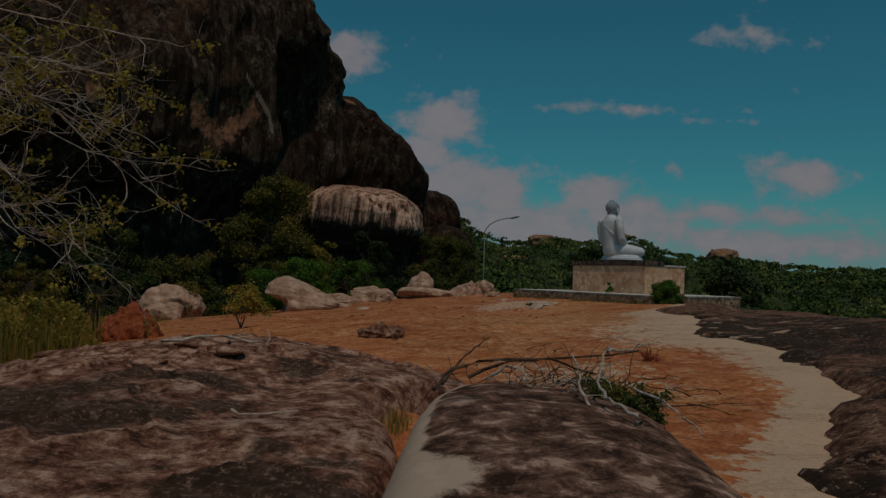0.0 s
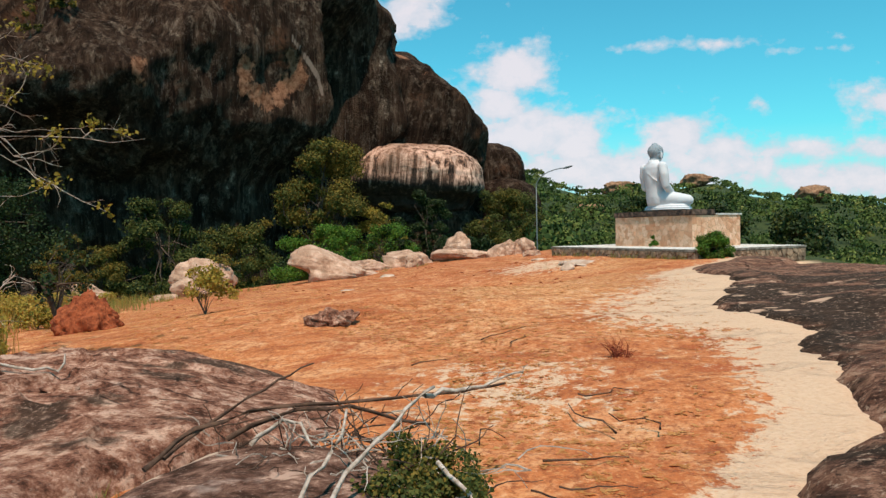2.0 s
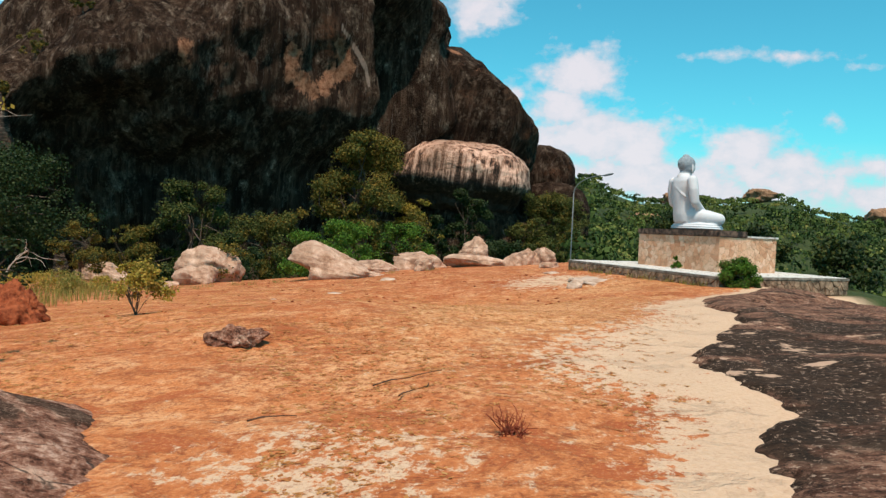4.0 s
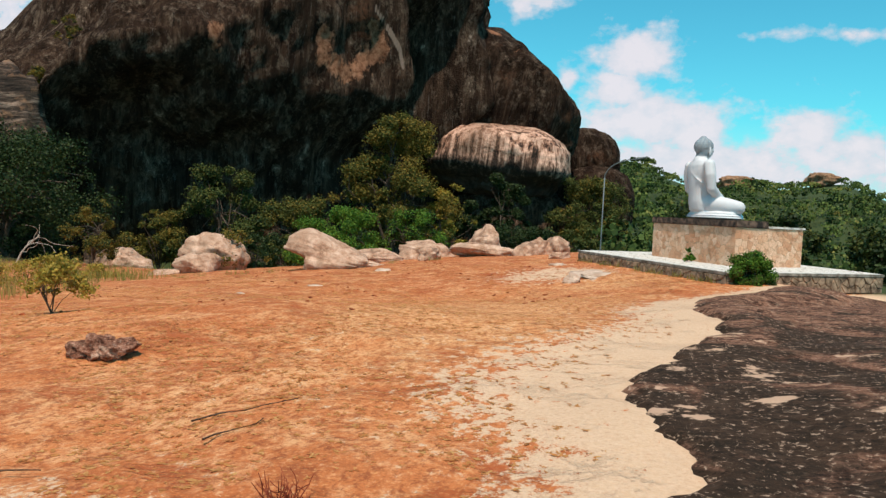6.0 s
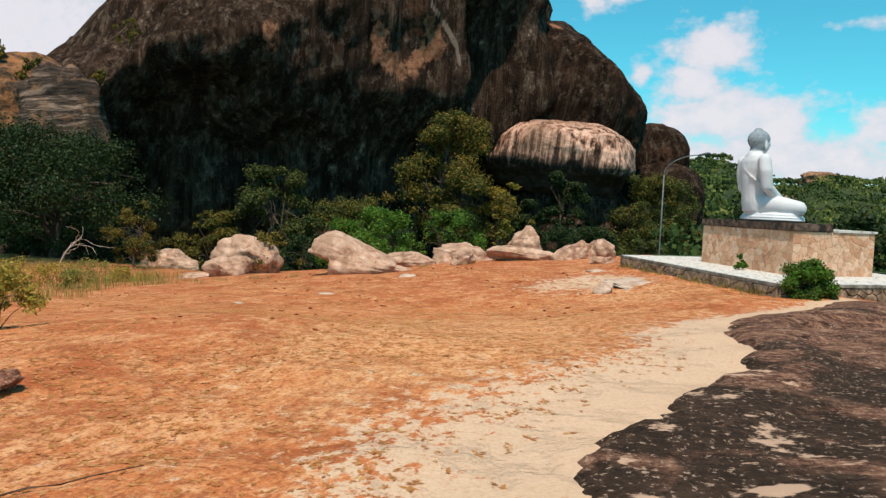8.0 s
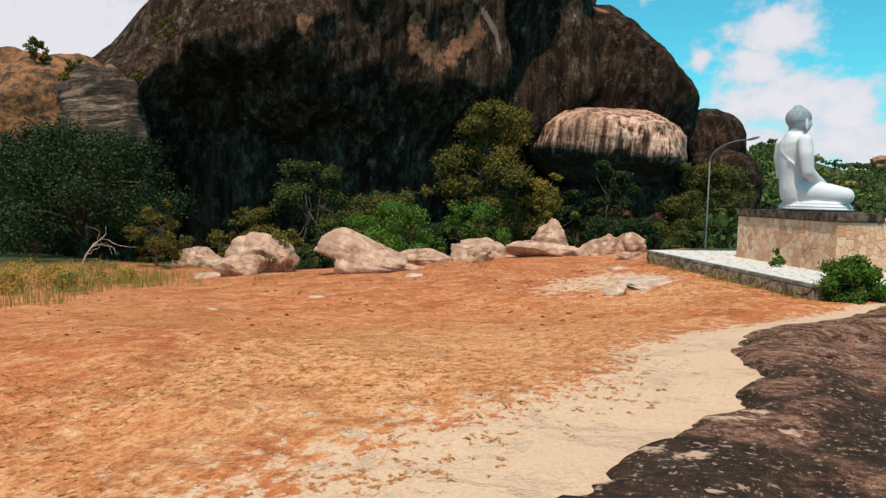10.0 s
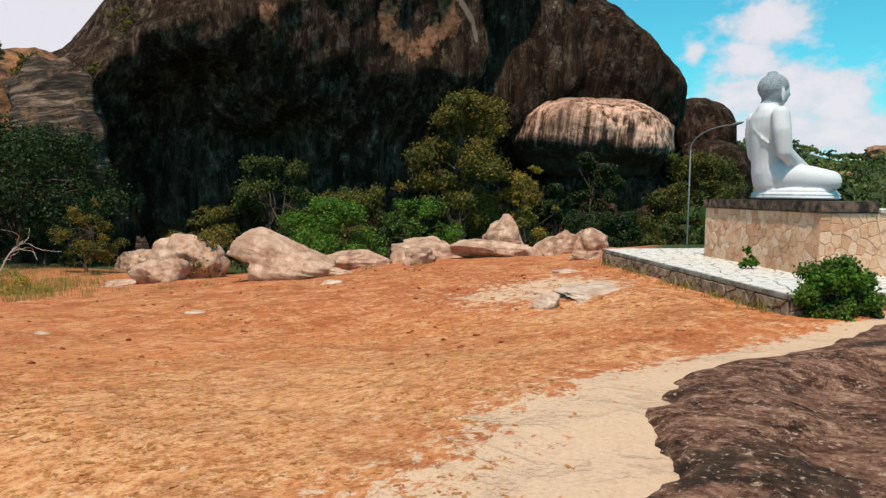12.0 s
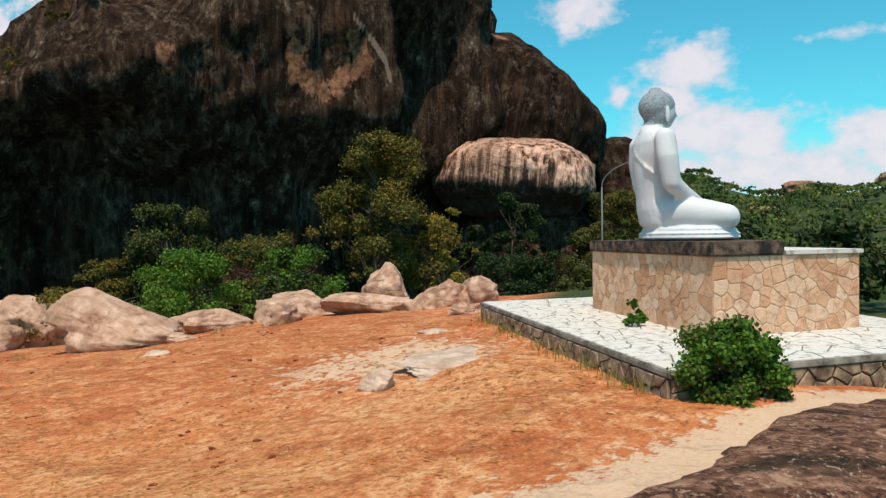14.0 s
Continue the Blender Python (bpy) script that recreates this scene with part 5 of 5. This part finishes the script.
for k, (x, y, h, w) in enumerate(((-9.6, 17.6, 0.7, 0.6), (-10.6, 19.2, 0.8, 0.7), (-9.9, 20.8, 0.6, 0.6), (-11.6, 21.6, 0.8, 0.8), (-12.6, 24.0, 0.8, 0.9), (-13.8, 26.2, 0.7, 0.8), (-12.2, 27.2, 0.55, 0.6), (-14.6, 28.6, 0.8, 0.9), (-13.4, 30.4, 0.55, 0.7), (-15.8, 31.4, 0.8, 1.0), (-17.2, 29.2, 0.9, 1.0), (-8.4, 19.4, 0.5, 0.4))):
    tree("weed", x, y, h, w, 160 + k, M_WEED if k % 3 else M_STRAW, "tall yellow-green weed at the clearing edge", 1500, 0.06, 34, 0.010, 0.05, "weeds at the clearing edge", category="weed")
blades("dry_grass", np.concatenate([spots(1, 900, -9.4, 15.6, 0.8, 1.2), spots(2, 900, -10.5, 20.5, 1.5, 1.7), spots(3, 500, -15.5, 27, 1.8, 2.4), spots(4, 300, -15, 33, 1.6, 1.6), spots(15, 700, -20, 33, 2.4, 3)]), 0.5, 0.012, M_STRAW, 1, "tall dry yellow grass at the clearing edge", "grass")
foot = np.concatenate([spots(70 + k, 60, 2.95 + 3.6 * u, 32.75 - 6.2 * u, 0.10, 0.14) for k, u in enumerate((0.03, 0.10, 0.22, 0.27, 0.36, 0.52, 0.60, 0.66, 0.78, 0.86, 0.92, 0.97))])
blades("dry_grass", np.concatenate([foot[::2], foot[1::3] - np.array((0.07, 0.05, 0.0))] + [spots(90 + k, 45, x, y, 0.16, 0.14) for k, (x, y) in enumerate(((-9.3, 30.2), (-8.6, 30.9), (-7.9, 30.5), (-7.2, 31.2), (-4.9, 31.8), (-3.6, 33.4), (-2.2, 33.9), (-10.4, 30.1), (-9.0, 28.8)))]), 0.19, 0.009, M_STRAW, 2, "short dry grass by stones and walls", "grass")
for k, (x, y, h, w) in enumerate(((-5.7, 14.0, 0.95, 0.6), (-6.6, 13.4, 1.0, 0.7), (-6.4, 14.8, 1.05, 0.7), (-7.5, 14.2, 1.1, 0.8), (-7.9, 15.6, 1.0, 0.8), (-8.8, 16.8, 0.9, 0.8))):
    tree("weed", x, y, h, w, 140 + k, M_WEED, "yellow-green leafy weed beside the rock slab", 2600, 0.055, 40, 0.012, 0.1, "weeds beside the slab", category="weed")
rng = np.random.default_rng(44)
cleft_weed = np.stack([rng.normal(0.02, 0.05, 120), rng.normal(7.95, 0.14, 120), np.full(120, -0.48)], 1)
blades("dry_grass", cleft_weed, 0.16, 0.008, M_STRAW, 6, "dry grass growing in the cleft", "grass")
blades("weed", np.concatenate([spots(20, 700, -5.9, 13.4, 0.55, 0.9), spots(21, 600, -7.6, 14.6, 0.7, 1.0)]), 0.8, 0.012, M_WEED, 4, "tall yellow-green weeds beside the rock slab", "weeds")
blades("dry_grass", np.concatenate([spots(31, 160, -9.2, 23.6, 0.5, 0.8), spots(32, 260, -11.0, 26.0, 0.7, 0.9), spots(33, 260, -12.4, 29.4, 0.7, 0.9), spots(34, 300, -15.0, 31.6, 0.9, 0.8), spots(35, 260, -17.5, 34.5, 1.2, 0.9), spots(36, 140, -10.4, 28.4, 0.4, 0.6)]), 0.36, 0.014, M_STRAW, 7, "yellow-green grass along the clearing edge", "grass")
rnd = random.Random(31)
bm = bmesh.new()
for _ in range(34):
    stem = wander(rnd, (rnd.gauss(0, 0.05), rnd.gauss(0, 0.05), -0.02), (rnd.gauss(0, 0.55), rnd.gauss(0, 0.55), 1), rnd.uniform(0.12, 0.30), 6, 0.25)
    tube(bm, stem, 0.006, 0.002, 4)
    tube(bm, wander(rnd, stem[3], (rnd.gauss(0, 1), rnd.gauss(0, 1), 0.6), 0.10, 3, 0.2), 0.004, 0.002, 3)
ob = part("red_weed", bm, M_RED)
ob.location = (3.0, 12.25, float(ground_top(3.0, 12.25)))
tagged(ob, "tuft of dry red weed on the bare earth", "weed")


def tufts():
    """Dry reddish tufts: short blades lying outwards from each root."""
    rng = np.random.default_rng(12)
    n = 30000
    x, y = rng.uniform(-9, 7.6, n), 8.5 + 25.5 * rng.random(n) ** 1.35
    keep = (x < edge_x(y) - 0.35 - 2.4 * rng.random(n) ** 1.5) & ~((x < 1.4) & (y < 12.6))
    keep &= (np.sin(x * 1.7 + 1.3 * np.sin(y * 0.9)) + np.sin(y * 1.3 + x * 0.6) + 1.6 * rng.random(n)) > 0.2
    x, y = x[keep], y[keep]
    k = 5
    root = np.repeat(np.stack([x, y, ground_top(x, y) + 0.002], 1), k, 0)
    size = np.repeat(rng.uniform(0.020, 0.075, len(x)), k)
    n = len(root)
    a = rng.uniform(0, 6.283, n)
    L = (size * rng.uniform(0.5, 1.2, n))[:, None]
    t = np.stack([np.cos(a), np.sin(a), rng.uniform(0.01, 0.12, n)], 1)
    s = np.stack([-np.sin(a), np.cos(a), rng.normal(0, 0.07, n)], 1)
    p = root + np.stack([rng.normal(0, 0.25, n) * size, rng.normal(0, 0.25, n) * size, 0 * a], 1)
    v = np.stack([p, p + t * L * 0.5 + s * L * 0.24, p + t * L, p + t * L * 0.5 - s * L * 0.24], 1).reshape(-1, 3)
    ob = raw("dry_tufts", v, np.arange(n * 4).reshape(-1, 4), M_LITTER)
    return tagged(ob, "small dry reddish grass tufts on the earth", "dry grass", "", "stuff")


tufts()


def clods():
    """Loose lumps of red earth, mostly towards the boulders."""
    rng = np.random.default_rng(17)
    n = 620
    x, y = rng.uniform(-9, 3.5, n), 33 - 15 * rng.random(n) ** 1.6
    keep = (np.sin(x * 1.1 + y * 0.7) + np.sin(y * 1.7 - x * 0.5) + 1.2 * rng.random(n)) > 0.5
    x, y = x[keep], y[keep]
    g = (1 + 5 ** 0.5) / 2
    v = np.array([(-1, g, 0), (1, g, 0), (-1, -g, 0), (1, -g, 0), (0, -1, g), (0, 1, g), (0, -1, -g), (0, 1, -g), (g, 0, -1), (g, 0, 1), (-g, 0, -1), (-g, 0, 1)]) / 1.9
    f = np.array([(0, 11, 5), (0, 5, 1), (0, 1, 7), (0, 7, 10), (0, 10, 11), (1, 5, 9), (5, 11, 4), (11, 10, 2), (10, 7, 6), (7, 1, 8), (3, 9, 4), (3, 4, 2), (3, 2, 6), (3, 6, 8), (3, 8, 9), (4, 9, 5), (2, 4, 11), (6, 2, 10), (8, 6, 7), (9, 8, 1)])
    r = 0.012 + 0.032 * rng.random(len(x)) ** 3
    p = np.stack([x, y, ground_top(x, y) + 0.2 * r], 1)
    verts = (v[None] * r[:, None, None] * rng.uniform(0.6, 1.4, (len(x), 12, 1)) * np.array((1.3, 1.0, 0.6)) + p[:, None]).reshape(-1, 3)
    faces = (f[None] + 12 * np.arange(len(x))[:, None, None]).reshape(-1, 3)
    return tagged(raw("clods", verts, faces, M_ANT), "loose red clods of earth on the ground", "clods", "", "stuff")


clods()
for k, (x, y, r) in enumerate(((-3.4, 26.6, 0.20), (-3.0, 30.6, 0.24), (-4.0, 23.8, 0.15), (2.4, 31.6, 0.20))):
    boulder(x, y, -0.03, (r * 1.4, r, r * 0.36), 400 + k, "flat weathered stone half sunk in the earth", 37 * k % 90, rough=0.4, sub=3, mat=M_PALESTONE, name="stone", group="flat stones in the earth")


# ---- branch heap, sticks, mound, lamp ----
def branch_heap():
    rnd = random.Random(5)
    ob = tagged(empty("branch_heap", 0, 0, 0), "heap of cut branches lying over the rock edge", "branch heap")
    mains = [("branch", M_DEAD, 0.014, 0.008, [(1.52, 6.75, -0.15), (1.50, 6.9, -0.12), (1.45, 7.0, -0.09), (1.38, 7.15, -0.08), (1.40, 7.4, -0.04), (1.48, 7.8, 0.04), (1.56, 8.1, 0.12), (1.66, 8.35, 0.18)]),
             ("branch", M_DEAD, 0.012, 0.006, [(1.30, 7.2, -0.13), (1.28, 7.5, -0.02), (1.33, 7.75, 0.05), (1.30, 8.0, 0.14)]),
             ("branch", M_DARKWOOD, 0.014, 0.007, [(0.30, 8.0, -0.18), (0.42, 8.3, -0.05), (0.75, 8.6, 0.0), (1.2, 8.7, 0.0), (1.75, 8.75, 0.06), (2.0, 8.8, 0.1)]),
             ("branch", M_DARKWOOD, 0.012, 0.005, [(0.35, 8.1, -0.15), (0.5, 8.6, -0.02), (0.62, 9.0, 0.06), (0.75, 9.3, 0.12)]),
             ("branch", M_DARKWOOD, 0.016, 0.008, [(0.55, 8.4, -0.14), (0.9, 8.5, 0.02), (1.2, 8.45, 0.03), (1.6, 8.6, -0.1)]),
             ("branch", M_DEAD, 0.014, 0.006, [(0.7, 8.35, -0.16), (0.82, 8.4, -0.05), (0.95, 8.4, -0.05), (1.05, 8.3, -0.15)]),
             ("branch", M_DEAD, 0.014, 0.005, [(1.62, 8.3, 0.14), (1.75, 8.5, 0.12), (1.95, 8.7, 0.14), (2.1, 8.85, 0.16)]),
             ("branch", M_DEAD, 0.012, 0.005, [(1.72, 7.95, -0.12), (1.88, 7.7, -0.16), (1.98, 7.45, -0.24), (2.03, 7.25, -0.30)])]
    for name, mat, r0, r1, pts in mains:
        bm = bmesh.new()
        fine = []
        for a, b in zip(pts, pts[1:]):
            fine += [Vector(a).lerp(Vector(b), k / 3) + Vector((rnd.gauss(0, 0.008), rnd.gauss(0, 0.008), rnd.gauss(0, 0.008))) for k in range(3)]
        fine.append(Vector(pts[-1]))
        fine = [Vector((p.x, p.y, p.z if p.z < -0.08 else -0.08 + (p.z + 0.08) * 0.9)) for p in fine]
        tube(bm, fine, r0, r1, 7)
        for _ in range(4):
            k = rnd.randrange(3, len(fine))
            tube(bm, wander(rnd, fine[k], (rnd.gauss(0, 1), rnd.gauss(0, 1), rnd.uniform(-0.3, 0.25)), rnd.uniform(0.1, 0.26), 5, 0.3), r1 * 0.6, 0.002, 4)
        part(name, bm, mat, ob, smooth=True)
    for mat, n in ((M_DEAD, 90), (M_DARKWOOD, 90)):
        bm = bmesh.new()
        for _ in range(n):
            x, y = rnd.gauss(1.25, 0.36), rnd.gauss(8.35, 0.22)
            tube(bm, wander(rnd, (x, y, rnd.uniform(-0.33, -0.12)), (rnd.gauss(0, 1), rnd.gauss(0, 0.5), rnd.uniform(-0.12, 0.30)), rnd.uniform(0.15, 0.45), 6, 0.30), 0.006, 0.002, 4)
        tagged(part("twig", bm, mat, ob), kind="stuff")
    cl = [(1.66 + rnd.uniform(-0.26, 0.28), 8.0 + rnd.uniform(-0.38, 0.38), -0.22 + rnd.uniform(-0.10, 0.10)) for _ in range(40)]
    leaves("foliage", cl, [rnd.uniform(0.05, 0.11) for _ in cl], 6500, 0.022, M_OLIVE, ob, 8)
    leaves("foliage", cl[::2], [0.11] * len(cl[::2]), 2600, 0.022, M_YELLOW, ob, 9)
    return ob


branch_heap()


def stick(pts, r, mat, label):
    bm = bmesh.new()
    tube(bm, pts, r, r * 0.4, 6)
    ob = part("stick", bm, mat, smooth=True)
    return tagged(ob, label, "stick", "sticks on the ground")


def lie(x, y, lift=0.02):
    return (x, y, float(ground_z(x, y)) + lift)


def on_slab(x, y, lift=0.0):
    px, py = np.array([x]), np.array([y])
    return (x, y, float(left_height(px, py, left_in(px, py))[0]) + lift)


stick([on_slab(x, y, h) for x, y, h in ((-2.35, 9.5, 0.03), (-2.2, 9.62, 0.04), (-2.08, 9.66, 0.02), (-1.95, 9.72, 0.05), (-1.82, 9.76, 0.06), (-1.70, 9.78, 0.05), (-1.58, 9.82, 0.03), (-1.50, 9.88, 0.04), (-1.45, 9.93, 0.08), (-1.43, 9.98, 0.13), (-1.45, 10.02, 0.19))], 0.018, M_DEAD, "bleached stick with an upturned end on the slab")
stick([on_slab(x, y, h) for x, y, h in ((-0.98, 7.22, 0.05), (-0.92, 7.17, 0.03), (-0.75, 7.18, 0.025), (-0.55, 7.2, 0.03))], 0.012, M_DEAD, "short bleached stick on the slab")
for k, (x, y, r) in enumerate(((-2.72, 9.45, 0.26), (-2.36, 9.21, 0.22), (-2.02, 9.11, 0.18), (-1.96, 9.42, 0.20), (-1.86, 9.68, 0.16), (-1.93, 8.34, 0.20), (-1.71, 8.40, 0.15), (-1.57, 8.62, 0.17), (-1.60, 9.02, 0.16), (-2.40, 8.80, 0.24), (-3.00, 9.30, 0.30), (-2.15, 8.62, 0.19), (-2.75, 9.0, 0.22), (-1.2, 9.6, 0.14), (-3.3, 9.75, 0.3))):
    ob = part("rock_fragment", rock_mesh((r * 1.25, r * 0.75, 0.055), 300 + k, 0.12, 1.6, 3, 12), M_LEDGE)
    fx, fy, fz = on_slab(x, y, 0.005)
    ob.matrix_world = pose(fx, fy, fz, 4 - k % 5 * 2, 3 - k % 3 * 3, 17 * k % 60 - 20)
    tagged(ob, "flat broken slab of grey brown rock on the ledge", "rock", "broken slabs on the ledge")
for k, (x, y, a, n) in enumerate(((1.5, 13.6, 0.9, 0.9), (1.85, 13.1, 1.3, 0.7), (2.6, 9.6, 1.8, 0.7), (2.5, 10.6, 0.3, 0.4), (2.2, 9.0, 0.1, 0.5), (3.0, 9.6, 2.2, 0.5), (0.9, 12.2, 0.5, 0.4))):
    rnd = random.Random(k)
    pts = [lie(x + math.cos(a) * n * t + rnd.gauss(0, 0.035), y + math.sin(a) * n * t + rnd.gauss(0, 0.035), 0.03 + 0.03 * rnd.random()) for t in (0, 0.25, 0.5, 0.75, 1)]
    stick(pts, 0.009, M_DARKWOOD, "thin dry brown stick on the earth")


def termite_mound(x, y):
    bm = bmesh.new()
    bmesh.ops.create_icosphere(bm, subdivisions=5, radius=1.0)
    for v in bm.verts:
        p = v.co
        f = noise.fractal(p * 2.2 + Vector((4, 1, 2)), 1.0, 2.0, 5)
        cell = noise.voronoi(p * 6.5)[0][0]
        v.co = Vector((p.x * (0.62 - 0.22 * p.z), p.y * (0.5 - 0.16 * p.z), p.z * 0.62)) * 0.9 * (1 + 0.16 * f + 0.34 * (cell - 0.25))
    ob = part("termite_mound", bm, M_ANT, smooth=True)
    ob.location = (x, y, float(ground_z(x, y)) + 0.08)
    return tagged(ob, "lumpy red earth termite mound beside a shrub", "mound")


termite_mound(-6.3, 17.9)


def lamp_post(x, y):
    g = float(ground_z(x, y))
    ob = tagged(empty("street_lamp", x, y, g), "thin grey street lamp with a curved arm", "street lamp")
    top = 3.75 - g
    bm = bmesh.new()
    tube(bm, [(0, 0, -0.3), (0, 0, top * 0.5), (0, 0, top)], 0.045, 0.035, 10)
    part("pole", bm, M_STEEL, ob, smooth=True)
    bm = bmesh.new()
    arm = [(2.0 * (1 - math.cos(t * 1.45)), -0.2 * t, top + 1.15 * math.sin(t * 1.45)) for t in np.linspace(0, 1, 14)]
    tube(bm, arm, 0.035, 0.028, 8)
    part("arm", bm, M_STEEL, ob, smooth=True)
    head = Lump()
    head.ellipsoid((2.05, -0.22, top + 1.19), (0.34, 0.12, 0.07), (0, -14, -6))
    raw("lamp_head", head.verts, head.faces, M_STEEL, ob, "flat grey lamp head", smooth=True)
    return ob


lamp_post(2.42, 54.1)


# ---- far woods ----
def far_woods():
    rng = np.random.default_rng(31)
    V, tones = [], []

    def crowns(x, y, radius, quads, size):
        z = ground_z(x, y)
        for cx, cy, cz, r in zip(x, y, z, radius):
            lumps = rng.normal(size=(5, 3)) * np.array((0.5, 0.5, 0.22)) * r
            d = rng.normal(size=(quads, 3))
            d /= np.linalg.norm(d, axis=1)[:, None]
            d[:, 2] = np.abs(d[:, 2]) * 0.8 - 0.15
            p = np.array((cx, cy, cz + r * 1.15)) + lumps[rng.integers(0, 5, quads)] + d * r * 0.62 * rng.uniform(0.7, 1.0, quads)[:, None]
            t = rng.normal(size=(quads, 3))
            t -= (t * d).sum(1)[:, None] * d * 0.8
            t /= np.linalg.norm(t, axis=1)[:, None]
            s = np.cross(t, d + rng.normal(0, 0.25, (quads, 3)))
            s /= np.linalg.norm(s, axis=1)[:, None] + 1e-9
            L = size * rng.uniform(0.6, 1.3, quads)[:, None]
            V.append(np.stack([p - t * L * 0.5, p + s * L * 0.45, p + t * L * 0.5, p - s * L * 0.45], 1).reshape(-1, 3))
            tones.append(np.full(quads * 4, rng.random(), dtype=np.float32))

    def sector(n, r0, r1, b0, b1, power):
        r = r0 + (r1 - r0) * rng.random(n) ** power
        b = rng.uniform(b0, b1, n)
        return r * np.sin(np.arctan(b)) + 4, r * np.cos(np.arctan(b)) + 6

    def low_enough(x, y, r, near):
        """Keeps the skyline that the hills have, and the nearer woods below it."""
        dist, b = np.hypot(x - 5, y - 10), (x - 5) / np.maximum(y - 10, 1)
        cap = skyline(b) + 0.004
        cap = np.minimum(cap, np.interp(dist, [60, 170, 420], [0.010, 0.030, 0.09])) if near else cap
        return (ground_z(x, y) + 1.9 * r - 1.4) / dist < cap

    x, y = sector(1300, 46, 170, 0.0, 1.35, 0.8)
    r = rng.uniform(1.2, 3.8, len(x))
    keep = (ground_z(x, y) < -3.0) & low_enough(x, y, r, True)
    crowns(x[keep], y[keep], r[keep], 190, 0.42)
    x, y = sector(3600, 150, 520, -0.16, 1.3, 0.85)
    r = rng.uniform(1.6, 5.2, len(x))
    keep = low_enough(x, y, r, True)
    crowns(x[keep], y[keep], r[keep], 60, 1.1)
    x, y = sector(1100, 420, 560, -0.2, 1.3, 1.0)
    r = rng.uniform(2.0, 5.0, len(x))
    keep = low_enough(x, y, r, False)
    crowns(x[keep], y[keep], r[keep], 70, 1.2)
    v = np.concatenate(V)
    ob = raw("far_woods", v, np.arange(len(v)).reshape(-1, 4), M_FOREST)
    a = ob.data.attributes.new("tone", "FLOAT", "POINT")
    a.data.foreach_set("value", np.concatenate(tones))
    return tagged(ob, "green woodland covering the valley and hills", "woodland", "", "stuff")


far_woods()
for k, (x, y, r) in enumerate(((28, 360, 6), (52, 440, 8), (96, 452, 8), (150, 420, 10), (60, 200, 5), (14, 130, 3.5))):
    great_rock("outcrop", (x, y, float(ground_z(x, y)) + 3.2), (r * 1.3, r * 0.8, r * 0.5), 20 * k, 40 + k, M_TAN, "tan rock outcrop among the woods", 4, 0.22, 0.0, cuts=4)["group"] = "rock outcrops in the woods"
